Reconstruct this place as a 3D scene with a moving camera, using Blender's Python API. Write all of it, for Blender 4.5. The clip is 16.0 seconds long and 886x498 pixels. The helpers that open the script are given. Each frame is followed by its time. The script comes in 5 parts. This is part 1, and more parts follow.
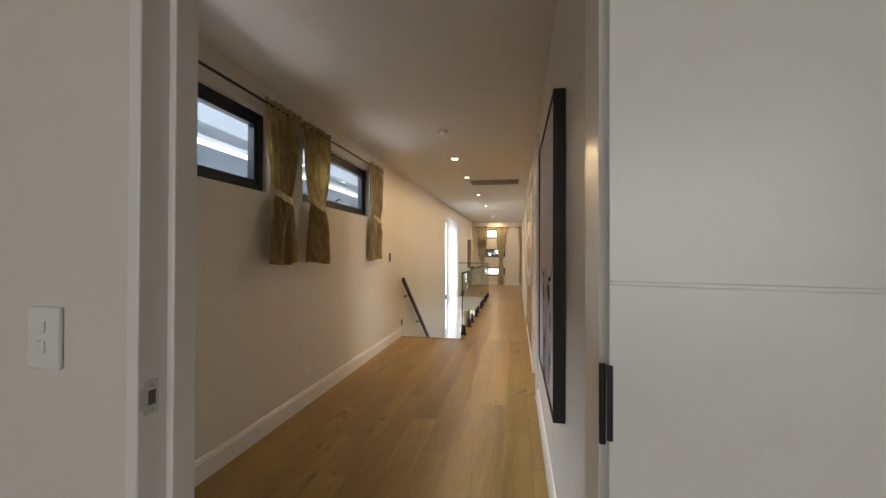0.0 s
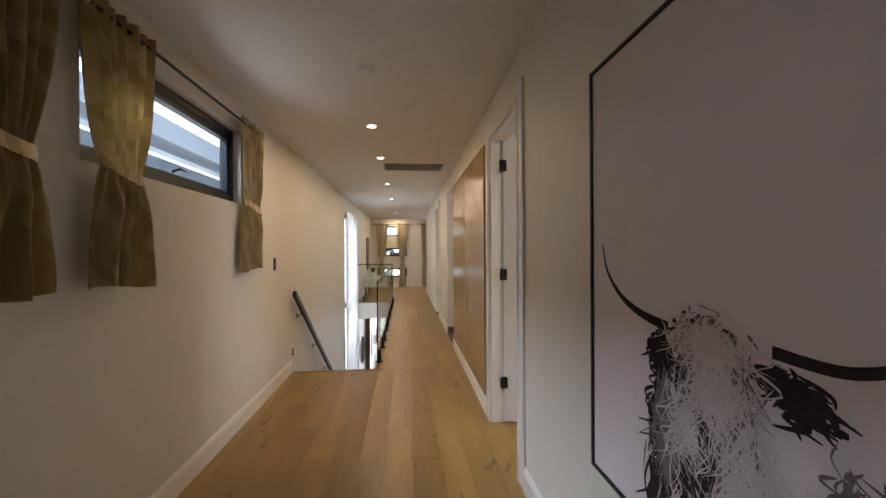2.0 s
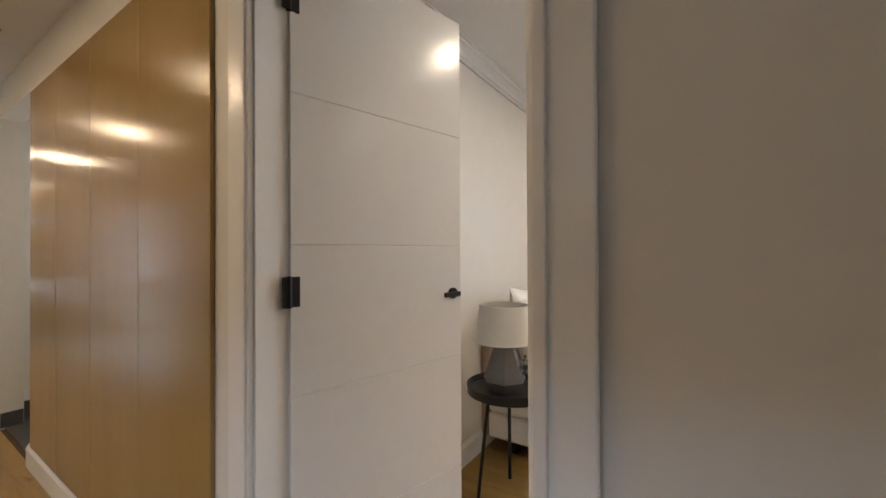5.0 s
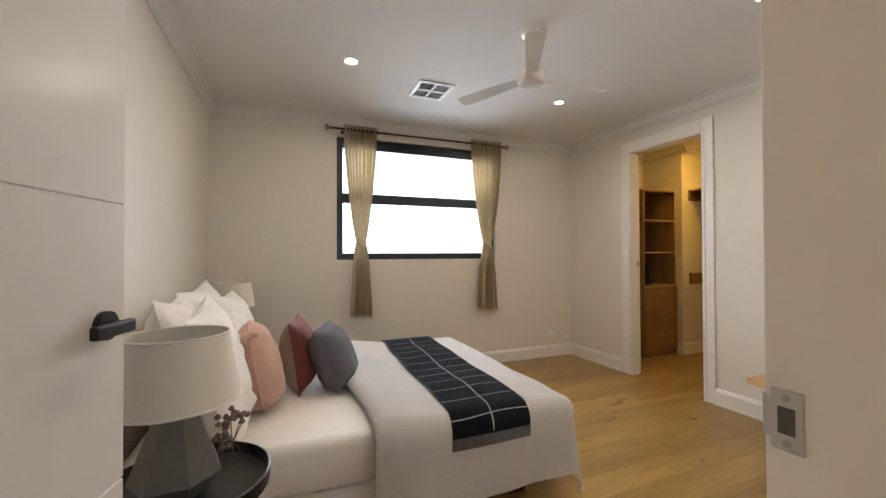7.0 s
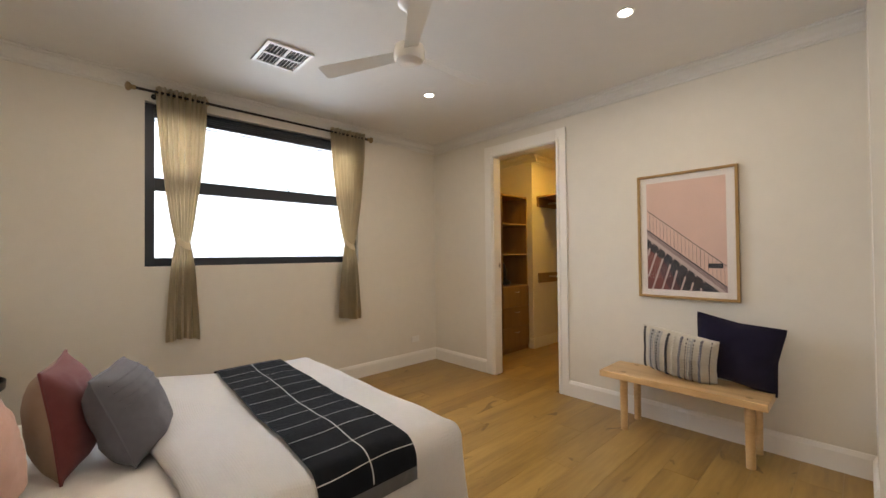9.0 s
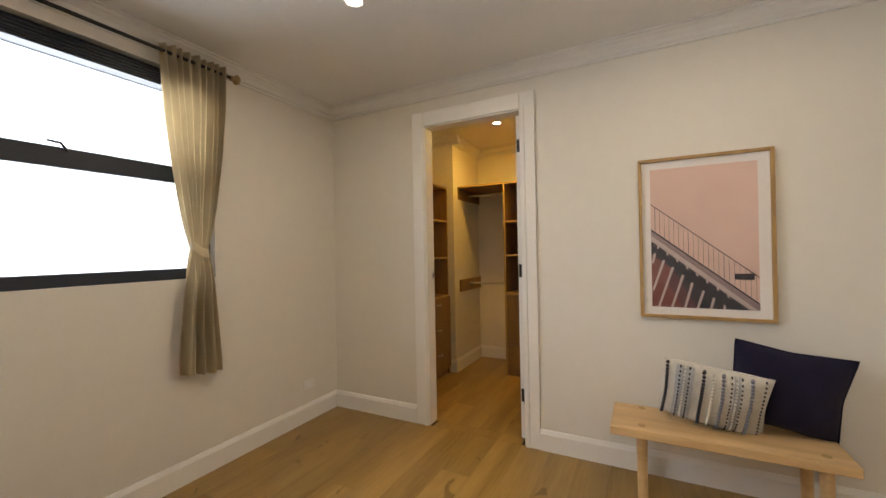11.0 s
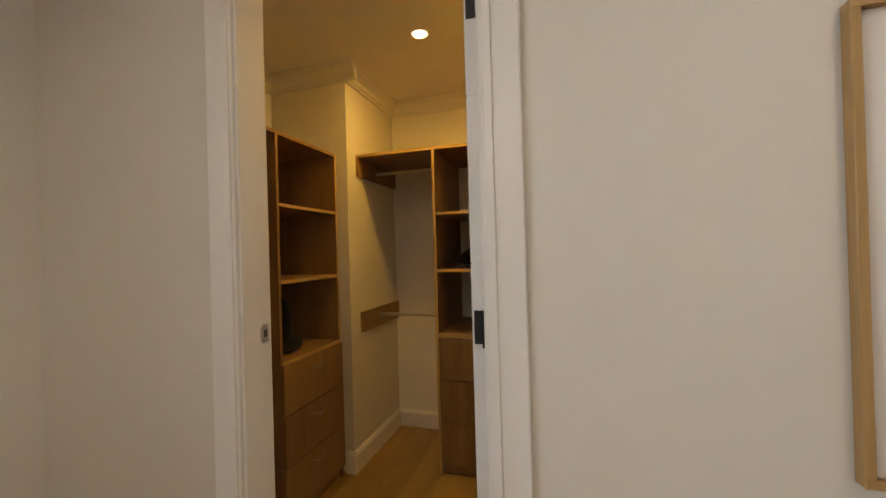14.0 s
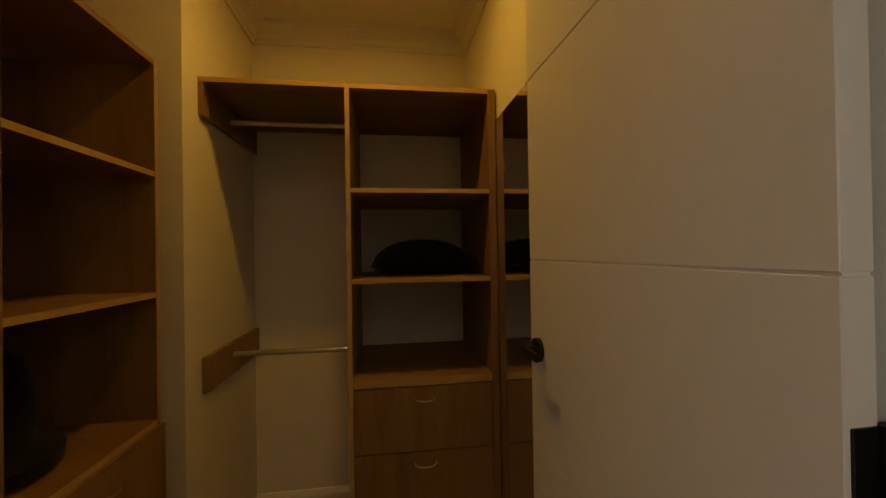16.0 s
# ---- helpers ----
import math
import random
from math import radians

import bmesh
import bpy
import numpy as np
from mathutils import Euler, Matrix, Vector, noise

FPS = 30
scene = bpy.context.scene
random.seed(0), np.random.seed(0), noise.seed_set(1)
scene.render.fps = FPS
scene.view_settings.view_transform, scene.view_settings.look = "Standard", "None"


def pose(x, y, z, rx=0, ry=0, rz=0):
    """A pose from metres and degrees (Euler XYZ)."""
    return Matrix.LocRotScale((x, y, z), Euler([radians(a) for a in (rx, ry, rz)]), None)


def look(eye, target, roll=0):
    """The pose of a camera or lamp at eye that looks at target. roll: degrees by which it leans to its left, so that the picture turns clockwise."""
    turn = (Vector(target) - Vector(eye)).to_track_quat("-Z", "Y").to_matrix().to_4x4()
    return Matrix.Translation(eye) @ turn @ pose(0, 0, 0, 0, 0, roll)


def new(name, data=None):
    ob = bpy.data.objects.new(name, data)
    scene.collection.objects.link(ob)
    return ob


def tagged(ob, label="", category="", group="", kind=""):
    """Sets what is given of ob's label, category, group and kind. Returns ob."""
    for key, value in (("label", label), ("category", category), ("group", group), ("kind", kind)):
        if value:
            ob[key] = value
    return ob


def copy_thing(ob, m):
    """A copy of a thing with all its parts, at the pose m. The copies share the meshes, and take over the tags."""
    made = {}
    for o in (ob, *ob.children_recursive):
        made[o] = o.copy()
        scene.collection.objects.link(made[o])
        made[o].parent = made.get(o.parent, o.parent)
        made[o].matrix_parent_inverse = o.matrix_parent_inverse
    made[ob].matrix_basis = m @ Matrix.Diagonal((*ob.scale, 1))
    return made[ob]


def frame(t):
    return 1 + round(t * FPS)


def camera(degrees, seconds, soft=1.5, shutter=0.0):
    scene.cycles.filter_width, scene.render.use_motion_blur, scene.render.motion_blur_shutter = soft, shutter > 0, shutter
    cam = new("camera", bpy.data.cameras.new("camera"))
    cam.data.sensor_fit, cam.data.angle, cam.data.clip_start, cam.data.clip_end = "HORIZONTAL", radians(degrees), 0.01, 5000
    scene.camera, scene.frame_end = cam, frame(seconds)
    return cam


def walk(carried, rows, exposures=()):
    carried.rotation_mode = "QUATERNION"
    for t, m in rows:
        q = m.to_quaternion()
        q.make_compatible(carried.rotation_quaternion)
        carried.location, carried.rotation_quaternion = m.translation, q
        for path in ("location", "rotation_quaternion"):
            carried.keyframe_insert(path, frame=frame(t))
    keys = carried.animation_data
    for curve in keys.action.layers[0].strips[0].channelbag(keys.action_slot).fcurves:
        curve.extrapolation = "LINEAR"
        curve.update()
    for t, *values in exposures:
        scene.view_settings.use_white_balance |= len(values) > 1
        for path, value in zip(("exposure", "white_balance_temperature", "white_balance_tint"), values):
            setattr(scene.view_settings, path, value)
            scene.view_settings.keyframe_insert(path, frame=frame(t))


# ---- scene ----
cam = camera(97.3, 16.0)

PATH = [
    (0, (0.27, -0.03, 1.367), (-0.1, 1.935, 1.383), 0.2),
    (0.5, (0.144, 0.331, 1.384), (0.016, 2.326, 1.4), 0.4),
    (0.9, (0.057, 0.597, 1.435), (0.035, 2.597, 1.436), -0.2),
    (1, (0.015, 0.672, 1.434), (0.026, 2.672, 1.437), -0.0),
    (1.5, (-0.111, 0.969, 1.428), (0.0, 2.966, 1.429), -0.2),
    (2, (-0.23, 1.347, 1.427), (-0.04, 3.338, 1.43), -0.3),
    (2.5, (-0.333, 1.711, 1.413), (-0.006, 3.684, 1.417), -0.2),
    (3, (-0.423, 2.068, 1.41), (0.143, 3.987, 1.412), -0.3),
    (3.5, (-0.421, 2.434, 1.415), (0.359, 4.275, 1.414), -0.3),
    (4, (-0.396, 2.822, 1.397), (0.665, 4.517, 1.398), -0.0),
    (4.5, (-0.338, 3.141, 1.361), (1.043, 4.588, 1.37), -0.3),
    (4.7, (-0.271, 3.279, 1.353), (1.227, 4.603, 1.362), -0.3),
    (6.8, (0.431, 4.046, 1.266), (2.33, 3.422, 1.298), -0.4),
    (7, (0.458, 4.067, 1.278), (2.314, 3.322, 1.302), -0.2),
    (7.5, (0.525, 4.119, 1.276), (2.266, 3.136, 1.305), -0.5),
    (8, (0.57, 4.168, 1.269), (2.196, 3.003, 1.302), -0.5),
    (8.2, (0.56, 4.168, 1.267), (2.156, 2.963, 1.3), -0.5),
    (8.5, (0.63, 4.123, 1.271), (2.17, 2.849, 1.305), -0.6),
    (9, (0.841, 3.954, 1.286), (2.304, 2.59, 1.316), -0.6),
    (9.5, (1.102, 3.781, 1.286), (2.505, 2.356, 1.325), -0.6),
    (9.7, (1.235, 3.744, 1.304), (2.586, 2.27, 1.332), -0.9),
    (11.8, (2.28, 3.146, 1.373), (2.955, 1.264, 1.396), -0.7),
    (12, (2.307, 3.11, 1.376), (2.937, 1.212, 1.401), -0.7),
    (12.5, (2.33, 2.857, 1.392), (2.893, 0.937, 1.41), -0.9),
    (13, (2.35, 2.49, 1.38), (2.908, 0.569, 1.411), -0.6),
    (13.5, (2.437, 2.083, 1.416), (3.009, 0.167, 1.432), -1.0),
    (14, (2.578, 1.671, 1.42), (3.163, -0.241, 1.43), -1.6),
    (14.5, (2.76, 1.37, 1.393), (3.329, -0.547, 1.415), -0.9),
    (15.2, (3.023, 1.03, 1.394), (3.356, -0.942, 1.414), -1.3),
    (15.5, (3.09, 0.93, 1.398), (3.245, -1.064, 1.42), -1.0),
    (15.7, (3.135, 0.915, 1.402), (3.150, -1.085, 1.422), -0.9),
    (16, (3.2, 0.9, 1.409), (2.916, -1.08, 1.423), -0.9),
]
walk(cam, [(t, look(eye, target, roll)) for t, eye, target, roll in PATH],
     [(0, -0.08, 6700, 12), (0.5, 0.0, 6650, 12), (1.0, -0.12, 6400, 12), (2.5, -0.34, 6150, 12), (3.5, -0.38, 6050, 12), (4.5, -0.31, 5950, 12), (7.0, -0.40, 5950, 12), (8.5, -0.42, 6150, 12), (12.5, -0.50, 6300, 11), (13.5, -0.60, 6250, 11), (14.5, -0.88, 6000, 11), (15.2, -1.38, 6050, 11), (15.5, -1.58, 6450, 11), (16, -1.74, 7500, 11)])

# ---- light ----
world = bpy.data.worlds.new("sky")
scene.world = world
world.use_nodes = True
wn = world.node_tree
sky = wn.nodes.new("ShaderNodeTexSky")
sky.sky_type, sky.sun_disc, sky.sun_elevation, sky.sun_rotation = "NISHITA", False, radians(38), radians(200)
wn.links.new(sky.outputs[0], wn.nodes["Background"].inputs[0])
wn.nodes["Background"].inputs[1].default_value = 0.15
sun_data = bpy.data.lights.new("sun", "SUN")
sun_data.energy, sun_data.angle, sun_data.color = 1.0, radians(12), (1, 0.96, 0.9)
sun = new("sun", sun_data)
sun.matrix_world = look((0, 0, 20), (-3, 5, 0))

WARM, NEUTRAL = (1.0, 0.715, 0.41), (1.0, 0.80, 0.56)


def area_light(name, eye, target, sx, sy, watts, color, spread=180):
    d = bpy.data.lights.new(name, "AREA")
    d.shape, d.size, d.size_y, d.energy, d.color, d.spread = "RECTANGLE", sx, sy, watts, color, radians(spread)
    o = new(name, d)
    o.matrix_world = look(eye, target)
    return o


DAY = (0.90, 0.95, 1.0)
area_light("daylight_bedroom", (4.67, 2.69, 1.86), (2.6, 2.69, 1.42), 1.7, 1.1, 44, DAY, 115)
area_light("daylight_corridor", (-4.7, 2.6, 4.5), (0.47, 2.6, 0.6), 7.0, 1.6, 1050, (0.72, 0.84, 1.0))
area_light("daylight_stairwell", (-1.705, 11.0, 0.6), (0, 11.0, 0.6), 1.7, 3.0, 36, DAY)
area_light("daylight_first_room", (0.0, -3.15, 1.5), (0.0, 0.0, 1.5), 2.4, 1.8, 16, DAY, 140)
area_light("daylight_landing", (1.5, 16.5, 1.2), (1.5, 14.0, 1.2), 1.8, 2.1, 15, DAY)
area_light("daylight_entry", (-0.9, 15.3, -1.75), (-0.9, 13.0, -1.75), 1.0, 2.0, 45, DAY)
area_light("daylight_wet_room", (2.28, 7.5, 1.65), (0.6, 7.5, 1.65), 0.6, 0.9, 12, (1.0, 0.97, 0.92))

CEIL = 2.63


# ---- materials ----
def material(name, color, rough=0.5, metal=0.0, vary=0.06, scale=6.0, bump=0.0, bump_scale=60.0, stretch=(1, 1, 1), sheen=0.0, spec=0.5, rand=0.0, coat=0.0):
    """A surface with broad and fine variation of its colour, and a fine relief."""
    m = bpy.data.materials.new(name)
    m.use_nodes = True
    t = m.node_tree
    b = t.nodes["Principled BSDF"]
    b.inputs["Roughness"].default_value, b.inputs["Metallic"].default_value = rough, metal
    b.inputs["Sheen Weight"].default_value = sheen
    b.inputs["Specular IOR Level"].default_value = spec
    b.inputs["Coat Weight"].default_value = coat
    geo = t.nodes.new("ShaderNodeNewGeometry")
    mp = t.nodes.new("ShaderNodeMapping")
    mp.inputs["Scale"].default_value = stretch
    t.links.new(geo.outputs["Position"], mp.inputs[0])
    n1, n2 = t.nodes.new("ShaderNodeTexNoise"), t.nodes.new("ShaderNodeTexNoise")
    n1.inputs["Scale"].default_value, n1.inputs["Detail"].default_value = scale * 0.25, 3
    n2.inputs["Scale"].default_value, n2.inputs["Detail"].default_value = scale * 4, 4
    for n in (n1, n2):
        t.links.new(mp.outputs[0], n.inputs["Vector"])
    add = t.nodes.new("ShaderNodeMath")
    add.operation = "ADD"
    t.links.new(n1.outputs[0], add.inputs[0])
    t.links.new(n2.outputs[0], add.inputs[1])
    rmp = t.nodes.new("ShaderNodeMapRange")
    rmp.inputs[1].default_value, rmp.inputs[2].default_value = 0.6, 1.4
    rmp.inputs[3].default_value, rmp.inputs[4].default_value = 1 - vary, 1 + vary
    t.links.new(add.outputs[0], rmp.inputs[0])
    out = rmp.outputs[0]
    if rand:
        info = t.nodes.new("ShaderNodeObjectInfo")
        r2 = t.nodes.new("ShaderNodeMapRange")
        r2.inputs[3].default_value, r2.inputs[4].default_value = 1 - rand, 1 + rand
        t.links.new(info.outputs["Random"], r2.inputs[0])
        mul = t.nodes.new("ShaderNodeMath")
        mul.operation = "MULTIPLY"
        t.links.new(out, mul.inputs[0])
        t.links.new(r2.outputs[0], mul.inputs[1])
        out = mul.outputs[0]
    sc = t.nodes.new("ShaderNodeVectorMath")
    sc.operation = "SCALE"
    sc.inputs[0].default_value = color
    t.links.new(out, sc.inputs["Scale"])
    t.links.new(sc.outputs[0], b.inputs["Base Color"])
    if bump:
        n3 = t.nodes.new("ShaderNodeTexNoise")
        n3.inputs["Scale"].default_value, n3.inputs["Detail"].default_value = bump_scale, 3
        t.links.new(mp.outputs[0], n3.inputs["Vector"])
        bp = t.nodes.new("ShaderNodeBump")
        bp.inputs["Strength"].default_value, bp.inputs["Distance"].default_value = bump, 0.002
        t.links.new(n3.outputs[0], bp.inputs["Height"])
        t.links.new(bp.outputs[0], b.inputs["Normal"])
    return m


def wood(name, dark, light, along="y", rough=0.4, ring=9.0, rand=0.12, knots=0.0, coat=0.0):
    """Timber with grain along one axis, a shade of its own for each board, and dark knots where asked."""
    m = bpy.data.materials.new(name)
    m.use_nodes = True
    t = m.node_tree
    b = t.nodes["Principled BSDF"]
    b.inputs["Roughness"].default_value, b.inputs["Coat Weight"].default_value = rough, coat
    geo, info = t.nodes.new("ShaderNodeNewGeometry"), t.nodes.new("ShaderNodeObjectInfo")
    off = t.nodes.new("ShaderNodeVectorMath")
    off.operation = "SCALE"
    off.inputs[0].default_value = (37, 91, 53)
    t.links.new(info.outputs["Random"], off.inputs["Scale"])
    pos = t.nodes.new("ShaderNodeVectorMath")
    t.links.new(geo.outputs["Position"], pos.inputs[0])
    t.links.new(off.outputs[0], pos.inputs[1])
    mp = t.nodes.new("ShaderNodeMapping")
    mp.inputs["Scale"].default_value = {"x": (0.10, 1, 1), "y": (1, 0.10, 1), "z": (1, 1, 0.10)}[along]
    t.links.new(pos.outputs[0], mp.inputs[0])
    n1, n2 = t.nodes.new("ShaderNodeTexNoise"), t.nodes.new("ShaderNodeTexNoise")
    n1.inputs["Scale"].default_value, n1.inputs["Detail"].default_value, n1.inputs["Distortion"].default_value = ring, 5, 1.2
    n2.inputs["Scale"].default_value, n2.inputs["Detail"].default_value = ring * 14, 3
    for n in (n1, n2):
        t.links.new(mp.outputs[0], n.inputs["Vector"])
    mixf = t.nodes.new("ShaderNodeMath")
    mixf.operation = "MULTIPLY_ADD"
    mixf.inputs[1].default_value = 0.35
    t.links.new(n2.outputs[0], mixf.inputs[0])
    t.links.new(n1.outputs[0], mixf.inputs[2])
    ramp = t.nodes.new("ShaderNodeValToRGB")
    ramp.color_ramp.elements[0].position, ramp.color_ramp.elements[1].position = 0.45, 0.88
    ramp.color_ramp.elements[0].color, ramp.color_ramp.elements[1].color = (*dark, 1), (*light, 1)
    t.links.new(mixf.outputs[0], ramp.inputs[0])
    shade = t.nodes.new("ShaderNodeMapRange")
    shade.inputs[3].default_value, shade.inputs[4].default_value = 1 - rand, 1 + rand
    t.links.new(info.outputs["Random"], shade.inputs[0])
    sc = t.nodes.new("ShaderNodeVectorMath")
    sc.operation = "SCALE"
    t.links.new(ramp.outputs[0], sc.inputs[0])
    t.links.new(shade.outputs[0], sc.inputs["Scale"])
    out = sc.outputs[0]
    if knots:
        mk = t.nodes.new("ShaderNodeMapping")
        mk.inputs["Scale"].default_value = {"x": (0.45, 1, 1), "y": (1, 0.45, 1), "z": (1, 1, 0.45)}[along]
        t.links.new(pos.outputs[0], mk.inputs[0])
        v = t.nodes.new("ShaderNodeTexNoise")
        v.inputs["Scale"].default_value, v.inputs["Detail"].default_value, v.inputs["Distortion"].default_value = 6.5, 7, 1.3
        t.links.new(mk.outputs[0], v.inputs["Vector"])
        kr = t.nodes.new("ShaderNodeMapRange")
        kr.inputs[1].default_value, kr.inputs[2].default_value = 0.645, 0.71
        kr.inputs[3].default_value, kr.inputs[4].default_value = 0.0, knots
        t.links.new(v.outputs[0], kr.inputs[0])
        mx = t.nodes.new("ShaderNodeMix")
        mx.data_type = "RGBA"
        mx.inputs["B"].default_value = (dark[0] * 0.36, dark[1] * 0.32, dark[2] * 0.32, 1)
        t.links.new(kr.outputs[0], mx.inputs["Factor"])
        t.links.new(out, mx.inputs["A"])
        out = mx.outputs["Result"]
    t.links.new(out, b.inputs["Base Color"])
    bp = t.nodes.new("ShaderNodeBump")
    bp.inputs["Strength"].default_value, bp.inputs["Distance"].default_value = 0.25, 0.001
    t.links.new(n2.outputs[0], bp.inputs["Height"])
    t.links.new(bp.outputs[0], b.inputs["Normal"])
    rr = t.nodes.new("ShaderNodeMapRange")
    rr.inputs[3].default_value, rr.inputs[4].default_value = rough - 0.08, rough + 0.1
    t.links.new(n1.outputs[0], rr.inputs[0])
    t.links.new(rr.outputs[0], b.inputs["Roughness"])
    return m


def weave(name, color, scale=500.0, rough=0.85, sheen=0.3, strength=0.5, vary=0.08):
    """Woven cloth: crossing threads as relief."""
    m = material(name, color, rough, vary=vary, scale=8, sheen=sheen, spec=0.25)
    t = m.node_tree
    tc = t.nodes.new("ShaderNodeTexCoord")
    waves = []
    for axis in ("X", "Y"):
        w = t.nodes.new("ShaderNodeTexWave")
        w.bands_direction = axis
        w.inputs["Scale"].default_value, w.inputs["Distortion"].default_value = scale / 6.28, 1.5
        t.links.new(tc.outputs["UV"], w.inputs[0])
        waves.append(w)
    ad = t.nodes.new("ShaderNodeMath")
    t.links.new(waves[0].outputs["Fac"], ad.inputs[0])
    t.links.new(waves[1].outputs["Fac"], ad.inputs[1])
    bp = t.nodes.new("ShaderNodeBump")
    bp.inputs["Strength"].default_value, bp.inputs["Distance"].default_value = strength, 0.0015
    t.links.new(ad.outputs[0], bp.inputs["Height"])
    t.links.new(bp.outputs[0], t.nodes["Principled BSDF"].inputs["Normal"])
    return m


def brocade(name, light, dark):
    """Gold cloth with a scrolling woven figure that is shinier than its ground."""
    m = material(name, light, 0.45, vary=0.1, scale=9, sheen=0.2, spec=0.5)
    t = m.node_tree
    b = t.nodes["Principled BSDF"]
    geo, mp, w = t.nodes.new("ShaderNodeNewGeometry"), t.nodes.new("ShaderNodeMapping"), t.nodes.new("ShaderNodeTexWave")
    mp.inputs["Scale"].default_value = (0.4, 1.5, 1.0)
    w.wave_type, w.rings_direction = "RINGS", "SPHERICAL"
    w.inputs["Scale"].default_value, w.inputs["Distortion"].default_value = 2.4, 7.0
    w.inputs["Detail"].default_value, w.inputs["Detail Scale"].default_value = 1.5, 2.2
    t.links.new(geo.outputs["Position"], mp.inputs[0])
    t.links.new(mp.outputs[0], w.inputs[0])
    fig = t.nodes.new("ShaderNodeMapRange")
    fig.inputs[1].default_value, fig.inputs[2].default_value = 0.35, 0.65
    t.links.new(w.outputs["Fac"], fig.inputs[0])
    mx = t.nodes.new("ShaderNodeMix")
    mx.data_type = "RGBA"
    src = b.inputs["Base Color"].links[0].from_socket
    mx.inputs["B"].default_value = (*dark, 1)
    t.links.new(fig.outputs[0], mx.inputs["Factor"])
    t.links.new(src, mx.inputs["A"])
    t.links.new(mx.outputs["Result"], b.inputs["Base Color"])
    rg = t.nodes.new("ShaderNodeMapRange")
    rg.inputs[3].default_value, rg.inputs[4].default_value = 0.34, 0.6
    t.links.new(fig.outputs[0], rg.inputs[0])
    t.links.new(rg.outputs[0], b.inputs["Roughness"])
    return m


def voile(name, color):
    """Thin white cloth: part of the daylight goes straight through it, part is scattered."""
    m = bpy.data.materials.new(name)
    m.use_nodes = True
    t = m.node_tree
    t.nodes.remove(t.nodes["Principled BSDF"])
    di, tl, tr, m1, m2 = (t.nodes.new(k) for k in ("ShaderNodeBsdfDiffuse", "ShaderNodeBsdfTranslucent", "ShaderNodeBsdfTransparent", "ShaderNodeMixShader", "ShaderNodeMixShader"))
    geo, mp, nz, rg = (t.nodes.new(k) for k in ("ShaderNodeNewGeometry", "ShaderNodeMapping", "ShaderNodeTexNoise", "ShaderNodeMapRange"))
    mp.inputs["Scale"].default_value = (30, 30, 1.5)
    nz.inputs["Scale"].default_value, nz.inputs["Detail"].default_value = 1.0, 3
    rg.inputs[3].default_value, rg.inputs[4].default_value = 0.12, 0.34
    t.links.new(geo.outputs["Position"], mp.inputs[0])
    t.links.new(mp.outputs[0], nz.inputs["Vector"])
    t.links.new(nz.outputs[0], rg.inputs[0])
    for n in (di, tl):
        n.inputs[0].default_value = (*color, 1)
    m1.inputs[0].default_value = 0.6
    t.links.new(di.outputs[0], m1.inputs[1])
    t.links.new(tl.outputs[0], m1.inputs[2])
    t.links.new(rg.outputs[0], m2.inputs[0])
    t.links.new(m1.outputs[0], m2.inputs[1])
    t.links.new(tr.outputs[0], m2.inputs[2])
    t.links.new(m2.outputs[0], t.nodes["Material Output"].inputs[0])
    return m


def glow(name, color, strength):
    m = bpy.data.materials.new(name)
    m.use_nodes = True
    b = m.node_tree.nodes["Principled BSDF"]
    b.inputs["Base Color"].default_value = (0.9, 0.9, 0.9, 1)
    b.inputs["Emission Color"].default_value, b.inputs["Emission Strength"].default_value = (*color, 1), strength
    return m


def clear(name, tint=(1, 1, 1), rough=0.0):
    m = bpy.data.materials.new(name)
    m.use_nodes = True
    t = m.node_tree
    t.nodes.remove(t.nodes["Principled BSDF"])
    tr, gl, mx, fr = (t.nodes.new(k) for k in ("ShaderNodeBsdfTransparent", "ShaderNodeBsdfGlossy", "ShaderNodeMixShader", "ShaderNodeLayerWeight"))
    pw, ad = t.nodes.new("ShaderNodeMath"), t.nodes.new("ShaderNodeMath")
    pw.operation, pw.inputs[1].default_value = "POWER", 5
    ad.operation, ad.inputs[1].default_value, ad.inputs[2].default_value = "MULTIPLY_ADD", 0.7, 0.025
    t.links.new(fr.outputs["Facing"], pw.inputs[0])
    t.links.new(pw.outputs[0], ad.inputs[0])
    tr.inputs[0].default_value = (*tint, 1)
    gl.inputs["Roughness"].default_value = rough
    t.links.new(ad.outputs[0], mx.inputs[0])
    t.links.new(tr.outputs[0], mx.inputs[1])
    t.links.new(gl.outputs[0], mx.inputs[2])
    t.links.new(mx.outputs[0], t.nodes["Material Output"].inputs[0])
    return m


WALL = material("wall_paint", (0.74, 0.705, 0.635), 0.55, vary=0.025, scale=3, bump=0.12, bump_scale=180)
CEILP = material("ceiling_paint", (0.75, 0.735, 0.70), 0.8, vary=0.02, scale=3, bump=0.08, bump_scale=140)
TRIM = material("trim_gloss", (0.82, 0.80, 0.76), 0.28, vary=0.02, scale=8, bump=0.04, bump_scale=60)
DOORP = material("door_enamel", (0.80, 0.785, 0.76), 0.24, vary=0.02, scale=6, bump=0.06, bump_scale=90)
FLOORW = wood("oak_floor", (0.22, 0.128, 0.032), (0.40, 0.256, 0.076), "y", 0.33, 3.2, 0.075, 0.6)
SUBF = material("subfloor", (0.09, 0.055, 0.03), 0.9, vary=0.1)
CABW = wood("veneer_doors", (0.315, 0.202, 0.064), (0.345, 0.222, 0.072), "z", 0.18, 2.0, 0.012)
ROBE = wood("oak_laminate", (0.185, 0.100, 0.036), (0.30, 0.178, 0.070), "z", 0.45, 5.0, 0.03)
